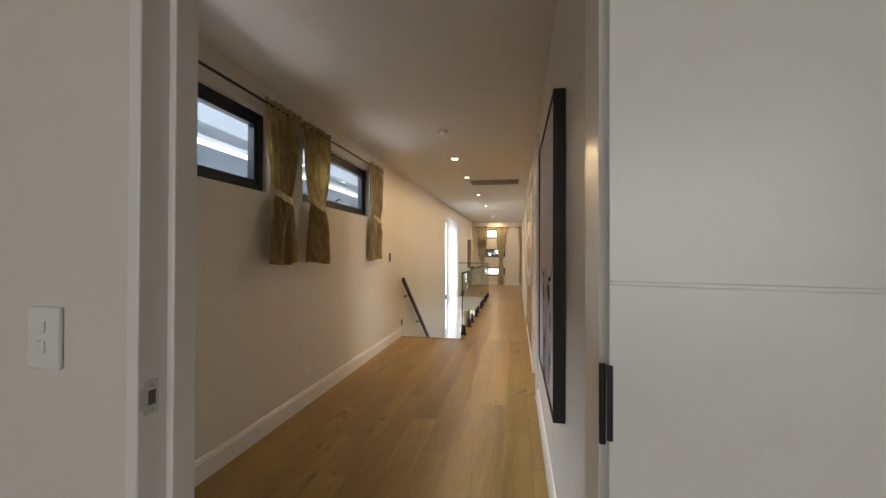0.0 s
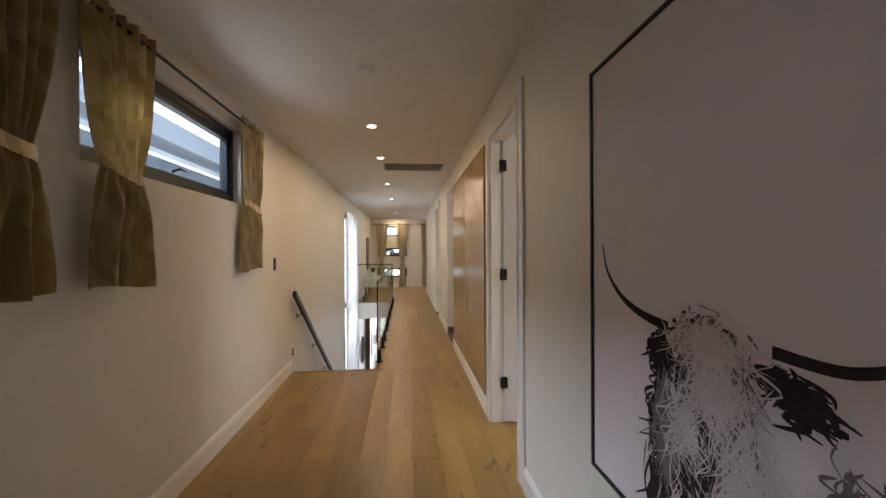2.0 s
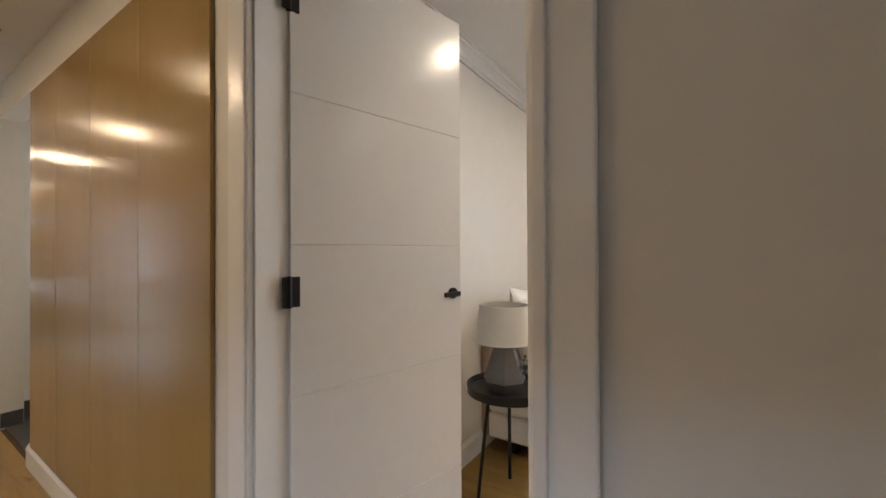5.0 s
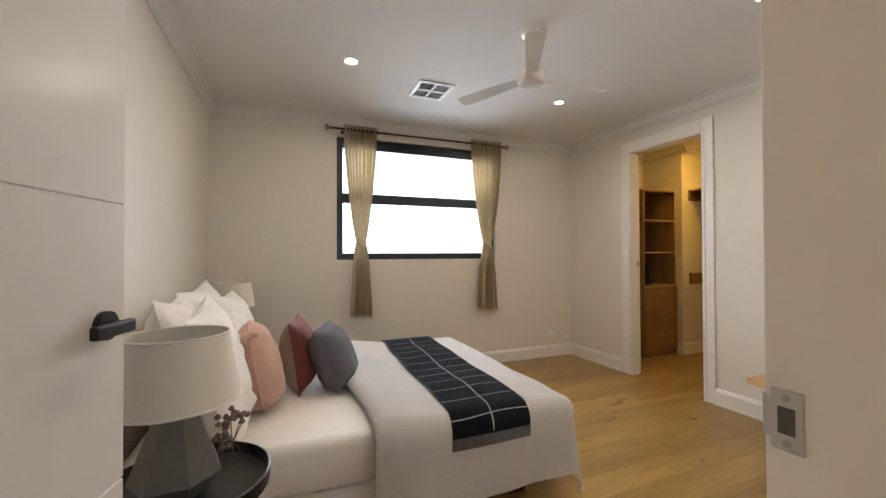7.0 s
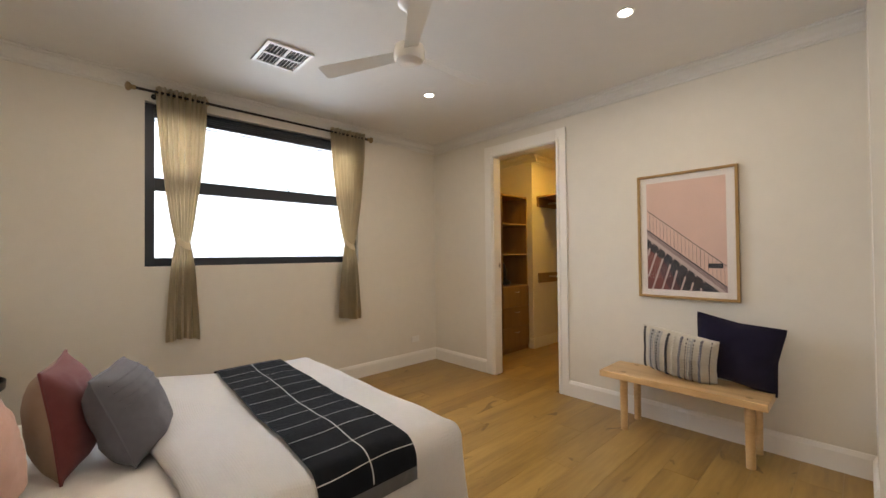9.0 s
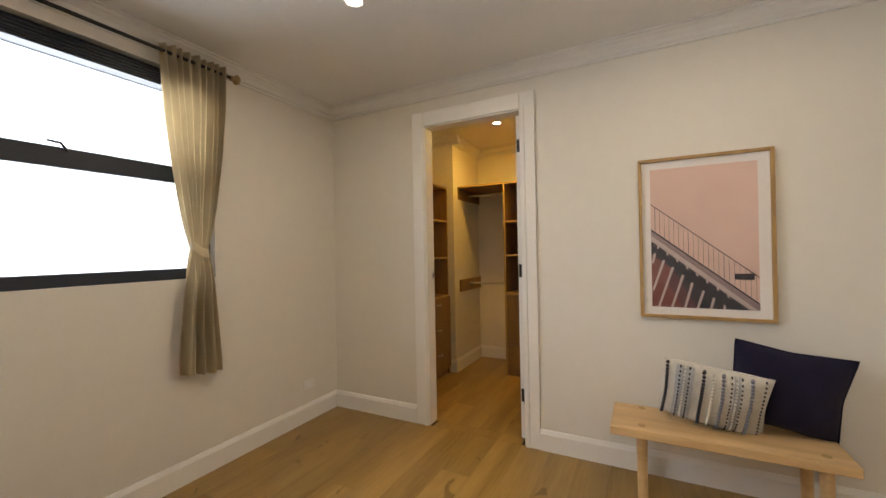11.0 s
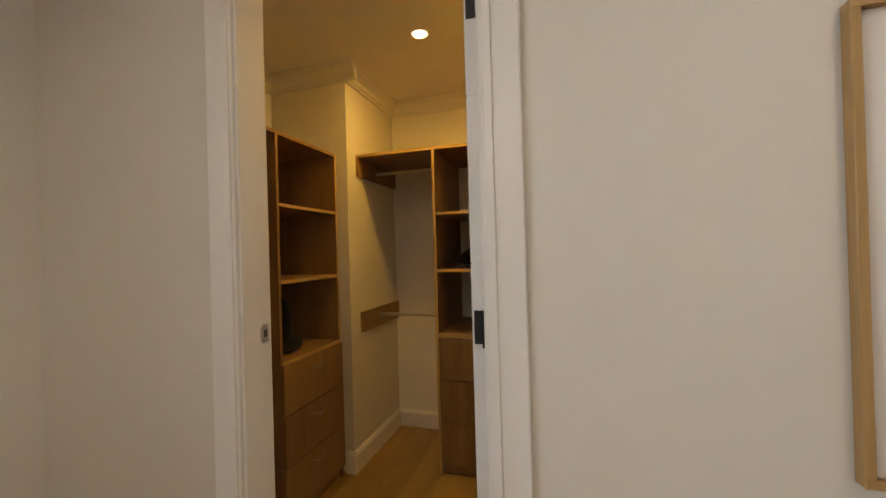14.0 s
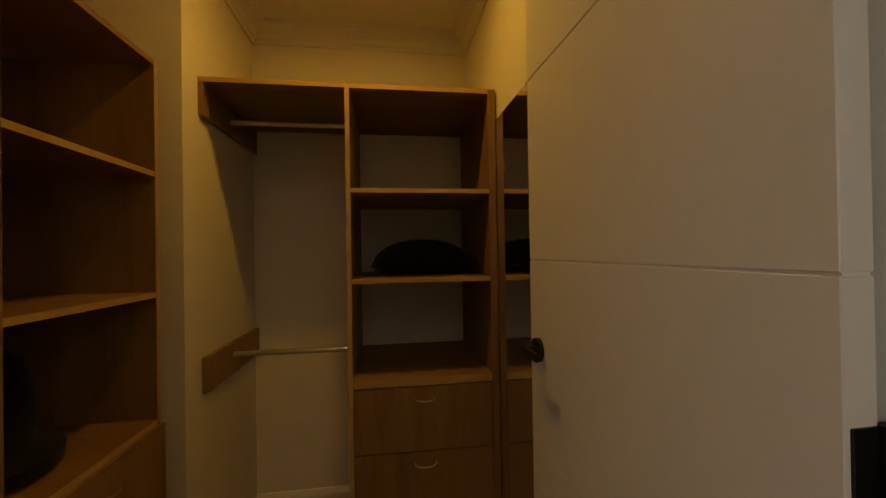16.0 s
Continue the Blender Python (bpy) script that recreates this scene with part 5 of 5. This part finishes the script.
for k in range(3):
    tube(bm, [knot + Vector((0.03 * math.cos(t + k * 1.1) + 0.012, 0.026 * math.sin(t), 0.016 * math.sin(2 * t + k) - 0.008)) for t in (math.pi * q / 8 for q in range(17))], 0.011, 8)
part("knot", bm, PINK, pink, "knotted pink cloth", True)
cushion("cushion", (2.955, 3.97, top), (-8, 0, -8), 0.42, 0.40, 0.20, (BEIGE, MAUVE), "burgundy and beige cushion standing on the bed", GP, pipe=MAUVE)
_, gs = cushion("cushion", (2.86, 3.735, top), (-22, 0, -18), 0.42, 0.39, 0.22, GREYC, "grey linen cushion with sewn pleats", GP, pipe=GREYC, blunt=0.08)
for k in range(4):
    bm = bmesh.new()
    f = gs(-1)
    tube(bm, [f(0.06 + 0.03 * j, 0.60 + 0.09 * k) + Vector((0, -0.001, 0)) for j in range(30)], 0.0035, 6)
    part("pleat", bm, GREYC, _, "", True)

# bedside table and lamp
root = thing("bedside_table", (1.81, 4.34, 0.0), "round black metal tray table beside the bed", "side table")
bm = bmesh.new()
lathe(bm, [(0.001, 0.575), (0.215, 0.575), (0.225, 0.58), (0.228, 0.622), (0.222, 0.624), (0.216, 0.59), (0.001, 0.588)], 48)
part("tray_top", bm, BLACKT, root, "", True)
for k in range(3):
    a = 2 * math.pi * k / 3 + 0.4
    bm = bmesh.new()
    tube(bm, [(0.12 * math.cos(a), 0.12 * math.sin(a), 0.575), (0.19 * math.cos(a), 0.19 * math.sin(a), 0.0)], 0.010, 10)
    part("leg", bm, BLACKT, root, "", True)
root = thing("table_lamp", (1.80, 4.36, 0.589), "table lamp with a linen drum shade and grey faceted base", "lamp")
bm = bmesh.new()
seg = 7
lathe(bm, [(0.075, 0.0), (0.118, 0.058), (0.037, 0.282), (0.02, 0.288)], seg)
part("base", bm, CONCRETE, root, "grey faceted ceramic base")
bm = bmesh.new()
tube(bm, [(0, 0, 0.285), (0, 0, 0.37)], 0.008, 10)
part("stem", bm, BRASS, root)
bm = bmesh.new()
lathe(bm, [(0.165, 0.268), (0.132, 0.458), (0.129, 0.458), (0.162, 0.268)], 48)
bm.faces.ensure_lookup_table()
bmesh.ops.delete(bm, geom=[f for f in bm.faces if len(f.verts) > 8], context="FACES")
part("shade", bm, SHADE, root, "", True)
for r, z in ((0.165, 0.268), (0.132, 0.458)):
    bm = bmesh.new()
    tube(bm, [(r * math.cos(a), r * math.sin(a), z) for a in (2 * math.pi * k / 48 for k in range(49))], 0.0035, 6)
    part("trim_ring", bm, SHADE, root)
root = thing("dried_stems", (1.86, 4.225, 0.589), "dried seed pods in a small glass vase on the tray", "vase")
bm = bmesh.new()
lathe(bm, [(0.022, 0), (0.028, 0.01), (0.026, 0.06), (0.012, 0.085), (0.014, 0.1)], 20)
g = part("vase", bm, BALGLASS, root, "small clear glass vase", True)
g.visible_shadow = False
rnd = random.Random(9)
for k in range(8):
    a, l = rnd.uniform(0, 6.28), rnd.uniform(0.03, 0.06)
    tip = Vector((math.cos(a) * l, math.sin(a) * l, rnd.uniform(0.11, 0.175)))
    bm = bmesh.new()
    tube(bm, [(0, 0, 0.02), (0, 0, 0.09), tip], 0.0018, 5)
    for _ in range(4):
        c = tip + Vector((rnd.gauss(0, 0.012), rnd.gauss(0, 0.012), rnd.gauss(0, 0.012)))
        tube(bm, [c, c + Vector((0, 0, 0.006)), c + Vector((rnd.gauss(0, 0.004), 0, 0.016))], [0.005, 0.0115, 0.004], 6)
    part("stem", bm, SEED, root, "", True)

copy_thing(bpy.data.objects["bedside_table"], pose(4.06, 4.475, 0.0, 0, 0, 60))
copy_thing(bpy.data.objects["table_lamp"], pose(4.06, 4.475, 0.589, 0, 0, 25))

# ---- bench with cushions ----
root = thing("bench", (1.695, 0.915, 0.0), "pale oak bench with round legs below a framed print", "bench")
boxpart("seat", (-0.48, 0.50, -0.17, 0.19, 0.370, 0.415), BENCHW, root, bevel=0.004, seg=2)
for x in (-0.385, 0.35):
    for y in (-0.13, 0.12):
        bm = bmesh.new()
        tube(bm, [(x, y, 0.0), (x, y, 0.37)], [0.024, 0.027], 20)
        part("leg", bm, BENCHW, root, "", True)
        bm = bmesh.new()
        tube(bm, [(x, y, 0.414), (x, y, 0.4162)], 0.019, 18)
        part("tenon", bm, FRAMEW, root, "round end-grain tenon")
ivory, ss = cushion("cushion", (1.735, 0.86, 0.423), (17, 7, 178), 0.47, 0.335, 0.18, IVORY, "ivory knitted cushion with dark woven stripes", "cushions on the bench", ear=0.05, full=3.0)
face = ss(-1)
for a, b in ((0.125, 0.30), (0.66, 0.72)):
    bm = bmesh.new()
    sheet(bm, lambda u, v, a=a, b=b: face(a + (b - a) * u, 0.02 + 0.96 * v) + Vector((0, -0.0015, 0)), 4, 24)
    part("woven_band", bm, KNITP, ivory, "pale grey woven band", True)
for a, m, r in ((0.035, KNITD, 0.0085), (0.165, KNITD, 0.0045), (0.21, IVORY, 0.005), (0.255, KNITD, 0.0045), (0.38, KNITD, 0.0085), (0.47, IVORY, 0.006), (0.56, KNITG, 0.0085),
                (0.64, KNITD, 0.0045), (0.685, IVORY, 0.005), (0.73, KNITD, 0.0045), (0.81, KNITG, 0.0085), (0.93, KNITD, 0.0045)):
    bm = bmesh.new()
    beads = 16 if r < 0.005 else 20
    for j in range(beads):
        v = 0.03 + 0.93 * j / (beads - 1)
        p, q = face(a, v - 0.015), face(a + (0.012 if r > 0.005 else 0.0), v + 0.02)
        c, e = (p + q) / 2 + Vector((0, -0.003, 0)), (q - p) * (0.62 if r > 0.005 else 0.42)
        tube(bm, [c - e, c - e * 0.5 - Vector((0, 0.002, 0)), c + e * 0.5 - Vector((0, 0.002, 0)), c + e], [r * 0.35, r, r, r * 0.35], 6)
    part("stitching", bm, m, ivory, "", True)
cushion("cushion", (1.435, 0.825, 0.426), (8, 8, 178), 0.46, 0.43, 0.16, NAVY, "plump navy cushion leaning on the wall", "cushions on the bench", pipe=NAVY, ear=0.09)

# framed print above the bench
root = thing("framed_print", (1.396, 0.70, 0.945), "oak-framed print of a pink stair with railings", "picture")
FW, FH, BR = 0.645, 0.935, 0.018
bm = bmesh.new()
for e in ((0, FW, 0, BR), (0, FW, FH - BR, FH), (0, BR, BR, FH - BR), (FW - BR, FW, BR, FH - BR)):
    box(bm, e[0], e[1], 0.002, 0.032, e[2], e[3], 0.0015)
part("frame", bm, FRAMEW, root, "thin oak frame")
boxpart("mat_board", (BR, FW - BR, 0.003, 0.014, BR, FH - BR), MAT_PAPER, root)


def flat(name, pts, y, mat, label=""):
    """A printed shape: (across from the viewer's left, up) in fractions of the picture."""
    bm = bmesh.new()
    mx, my, pw, ph = 0.063, 0.062, FW - 0.134, FH - 0.124
    vs = [bm.verts.new((FW - mx - u * pw, y, my + v * ph)) for u, v in pts]
    bm.faces.new(vs)
    return part(name, bm, mat, root, label)


flat("print", [(0, 0), (1, 0), (1, 1), (0, 1)], 0.0146, PRINT_SKY, "pale pink wall of the print")
flat("shape", [(0, 0), (0.90, 0), (0, 0.475)], 0.0150, PRINT_RED)
flat("shape", [(0, 0.475), (0, 0.385), (0.22, 0.27), (0.45, 0.0), (0.91, 0)], 0.0153, PRINT_DARK)
flat("shape", [(0.45, 0.0), (0.22, 0.27), (0.16, 0.17), (0.30, 0.0)], 0.0152, PRINT_PLUM)
for u0, v0, u1, v1 in ((0, 0.315, 0.037, 0.385), (0, 0.118, 0.127, 0.335), (0.056, 0, 0.215, 0.285), (0.187, 0, 0.314, 0.23), (0.314, 0, 0.40, 0.175), (0.434, 0, 0.505, 0.12), (0.557, 0, 0.60, 0.072), (0.68, 0, 0.695, 0.024)):
    flat("stripe", [(u0, v0), (u0 + 0.024, v0), (u1 + 0.012, v1), (u1 - 0.012, v1 + 0.006)], 0.0155, PRINT_PALE)
flat("shape", [(0, 0.565), (0, 0.475), (0.91, 0.0), (1, 0.0), (1, 0.045)], 0.0157, PRINT_MID)
flat("shape", [(0, 0.520), (0, 0.482), (0.92, 0.0), (0.985, 0.0)], 0.0159, PRINT_PALE)
flat("shape", [(0, 0.568), (0, 0.556), (1, 0.036), (1, 0.048)], 0.0160, PRINT_DARK)
for k in range(8):
    u = 0.06 + k * 0.094
    v = 0.478 - u * 0.522
    flat("bracket", [(u, v), (u + 0.018, v - 0.009), (u + 0.018, v - 0.030), (u, v - 0.022)], 0.0160, PRINT_PALE)
flat("rail", [(0, 0.752), (1, 0.224), (1, 0.217), (0, 0.745)], 0.0161, PRINT_DARK)
for k in range(21):
    u = 0.043 + k * 0.0465
    w = 0.005 if k % 7 == 0 else 0.003
    flat("baluster", [(u - w / 2, 0.56 - u * 0.52), (u + w / 2, 0.56 - u * 0.52), (u + w / 2, 0.748 - u * 0.528), (u - w / 2, 0.748 - u * 0.528)], 0.0162, PRINT_DARK)
flat("sign", [(0.785, 0.205), (0.957, 0.205), (0.957, 0.245), (0.785, 0.245)], 0.0163, PRINT_DARK)
g = boxpart("glazing", (BR, FW - BR, 0.0215, 0.0235, BR, FH - BR), PICGLASS, root)
g.visible_shadow = False


# ---- closet joinery ----
def pull(bm_parent, loc, rz):
    """A bowed metal drawer pull as a child of a drawer front."""
    bm = bmesh.new()
    m = pose(*loc, 0, 0, rz)
    pts = [m @ Vector((0.044 * math.cos(a), -0.022 * math.sin(a) ** 0.6 if math.sin(a) > 0 else 0, -0.010 * math.sin(a))) for a in (math.pi * k / 12 for k in range(13))]
    tube(bm, pts, 0.0036, 8)
    return part("pull_handle", bm, CHROME, bm_parent, "bowed steel pull", True)


T = 0.018
TX, TY0_, TY1_ = 3.957, -0.527, 0.027
root = thing("wardrobe_tower", (TX, TY0_, 0.0), "oak laminate wardrobe tower with open shelves over drawers", "wardrobe", "closet joinery")
TD, TL = 0.50, TY1_ - TY0_
side = boxpart("side_panel", (0, TD, 0, T, 0, 2.06), ROBE, root)
boxpart("edge_band", (-0.0015, 0, 0, T, 0.86, 2.06), EDGEW, side, "pale yellow edge banding")
boxpart("side_panel", (0, TD, TL - T, TL, 0, 2.06), ROBE, root)
boxpart("back_panel", (TD - 0.012, TD - 0.002, T, TL - T, 0.05, 2.06), ROBE, root)
boxpart("top_panel", (0, TD - 0.014, T, TL - T, 2.042, 2.06), ROBEX, root)
for z in (1.69, 1.29, 0.872):
    shelf = boxpart("shelf", (0.002, TD - 0.014, T, TL - T, z - T, z), ROBEX, root)
    boxpart("edge_band", (0.0005, 0.002, T, TL - T, z - T, z), EDGEW, shelf, "pale yellow edge banding")
for k in range(3):
    d = boxpart("drawer_front", (-0.017, -0.001, 0.004, TL - 0.004, 0.075 + k * 0.262, 0.075 + (k + 1) * 0.262 - 0.005), ROBE, root, bevel=0.001)
    pull(d, (-0.017, TL / 2, 0.075 + (k + 0.74) * 0.262), -90)
boxpart("plinth", (0.02, 0.04, T, TL - T, 0, 0.07), ROBE, root)
boxpart("top_panel", (0, TD - 0.014, TL + 0.001, TL + 0.52, 2.042, 2.06), ROBEX, root)
boxpart("side_panel", (0, TD, TL + 0.521, TL + 0.521 + T, 0, 2.06), ROBE, root)
boxpart("back_panel", (TD - 0.012, TD - 0.002, TL + 0.001, TL + 0.52, 0.05, 2.041), ROBE, root)
bm = bmesh.new()
tube(bm, [(TD * 0.5, TL + 0.001, 1.97), (TD * 0.5, TL + 0.52, 1.97)], 0.0125, 16)
part("hanging_rail", bm, CHROME, root, "steel hanging rail", True)
root = thing("hat_bag", (TX + 0.24, -0.18, 0.872), "soft black bag on the tower shelf", "bag")
bm = bmesh.new()
lathe(bm, [(0.02, 0.0), (0.12, 0.004), (0.17, 0.02), (0.175, 0.05), (0.12, 0.075), (0.115, 0.20), (0.10, 0.28), (0.05, 0.32), (0.001, 0.33)], 28)
part("body", bm, BLACKC, root, "", True)
bm = bmesh.new()
tube(bm, [(-0.05, 0, 0.31), (-0.06, 0, 0.36), (0, 0, 0.385), (0.06, 0, 0.36), (0.05, 0, 0.31)], 0.008, 8)
part("strap", bm, BLACKC, root, "", True)

RX0, RX1, RXM, RY0, RY1 = 2.745, 3.898, 3.350, -1.298, -0.68
root = thing("wardrobe_unit", (RX0, RY0, 0.0), "oak laminate wardrobe with shelves, drawers and hanging space", "wardrobe", "closet joinery")
RD, RW, RM = RY1 - RY0, RX1 - RX0, RXM - RX0
boxpart("side_panel", (0, 0.030, 0, RD, 0, 2.085), ROBE, root)
side = boxpart("side_panel", (RM - T / 2, RM + T / 2, 0, RD, 0, 2.065), ROBE, root)
boxpart("edge_band", (RM - T / 2, RM + T / 2, RD, RD + 0.0015, 0, 2.065), EDGEW, side, "pale yellow edge banding")
lid = boxpart("top_panel", (0.030, RW, 0.002, RD, 2.066, 2.085), ROBEX, root)
boxpart("edge_band", (0.030, RW, RD, RD + 0.0015, 2.066, 2.085), EDGEW, lid, "pale yellow edge banding")
for z in (1.668, 1.304, 0.90):
    low = z - T - (0.012 if z < 1 else 0)
    shelf = boxpart("shelf", (0.031, RM - T / 2 - 0.001, 0.002, RD - 0.002, low, z), ROBEX, root)
    boxpart("edge_band", (0.031, RM - T / 2 - 0.001, RD - 0.002, RD - 0.0005, low, z), EDGEW, shelf, "pale yellow edge banding")
for k in range(3):
    d = boxpart("drawer_front", (0.033, RM - T / 2 - 0.003, RD - 0.017, RD - 0.001, 0.08 + k * 0.263, 0.08 + (k + 1) * 0.263 - 0.005), ROBE, root, bevel=0.001)
    pull(d, (RM / 2 + 0.01, RD - 0.001, 0.08 + (k + 0.82) * 0.263), 180)
boxpart("plinth", (0.031, RM - T / 2, RD - 0.05, RD - 0.03, 0, 0.075), ROBE, root)
boxpart("rail_board", (RW - T, RW, 0.0, RD, 1.94, 2.065), ROBE, root)
boxpart("rail_board", (RW - T, RW, 0.0, RD - 0.01, 0.885, 1.020), ROBE, root)
for z in (2.0, 0.968):
    bm = bmesh.new()
    tube(bm, [(RM + T / 2, RD * 0.56, z), (RW - T, RD * 0.56, z)], 0.0125, 16)
    part("hanging_rail", bm, CHROME, root, "steel hanging rail", True)
root = thing("black_pillow", (3.03, -1.03, 1.306), "flat black cushion lying on the shelf", "cushion")
bm = bmesh.new()


def pad(s):
    def fn(u, v):
        a, b = 2 * u - 1, 2 * v - 1
        k = max(0.0, (1 - abs(a) ** 2.4) * (1 - abs(b) ** 2.4)) ** 0.6
        return Vector((a * 0.245, b * 0.20, 0.04 + s * (0.125 if s > 0 else 0.038) * k))
    return fn


for s in (1, -1):
    sheet(bm, pad(s), 22, 22)
part("cover", bm, BLACKC, root, "", True)
root = thing("closet_mirror", (2.735, -0.675, 0.0), "tall frameless mirror on the closet wall", "mirror")
boxpart("glass", (0.002, 0.008, 0.0, 0.62, 0.16, 1.955), MIRROR, root)


# ---- floor boards ----
PITCH = 0.186
AREAS = [(-2.5, 2.3, -3.2, 0.43), (-0.25, 0.36, 0.43, 0.515), (XL, XR, 0.515, 6.035), (-0.52, XR, 6.035, 6.075), (-0.6, XR, 6.075, 12.1), (XL, XR, 12.12, 14.6), (XL, 3.2, 14.6, 16.4),
         (XR, XB, 3.71, 4.51), (XB, 4.48, 0.70, 4.72), (2.805, 3.50, 0.59, 0.70), (2.735, 4.48, -1.30, 0.59)]
rnd = random.Random(11)
for ax0, ax1, ay0, ay1 in AREAS:
    k0 = math.floor(ax0 / PITCH)
    for k in range(k0, math.ceil(ax1 / PITCH)):
        x0, x1 = max(ax0, k * PITCH), min(ax1, (k + 1) * PITCH)
        if x1 - x0 < 0.012:
            continue
        shift = (k * 0.737) % 1.0 * 1.9
        cuts = [ay0] + sorted(c for c in (shift + j * 1.9 - 6.0 for j in range(14)) if ay0 + 0.15 < c < ay1 - 0.15) + [ay1]
        for y0, y1 in zip(cuts, cuts[1:]):
            g, c, h = 0.0004, 0.0007, 0.0005
            lo = [(x0 + g, y0 + g), (x1 - g, y0 + g), (x1 - g, y1 - g), (x0 + g, y1 - g)]
            hi = [(x0 + g + c, y0 + g + c), (x1 - g - c, y0 + g + c), (x1 - g - c, y1 - g - c), (x0 + g + c, y1 - g - c)]
            me = bpy.data.meshes.new("plank")
            me.from_pydata([(*p, -0.013) for p in lo] + [(*p, -h) for p in lo] + [(*p, 0.0) for p in hi], [],
                           [(8, 9, 10, 11)] + [(a + i, a + (i + 1) % 4, a + 4 + (i + 1) % 4, a + 4 + i) for a in (0, 4) for i in range(4)])
            me.materials.append(FLOORW)
            o = new("plank", me)
            o.parent = floor_main
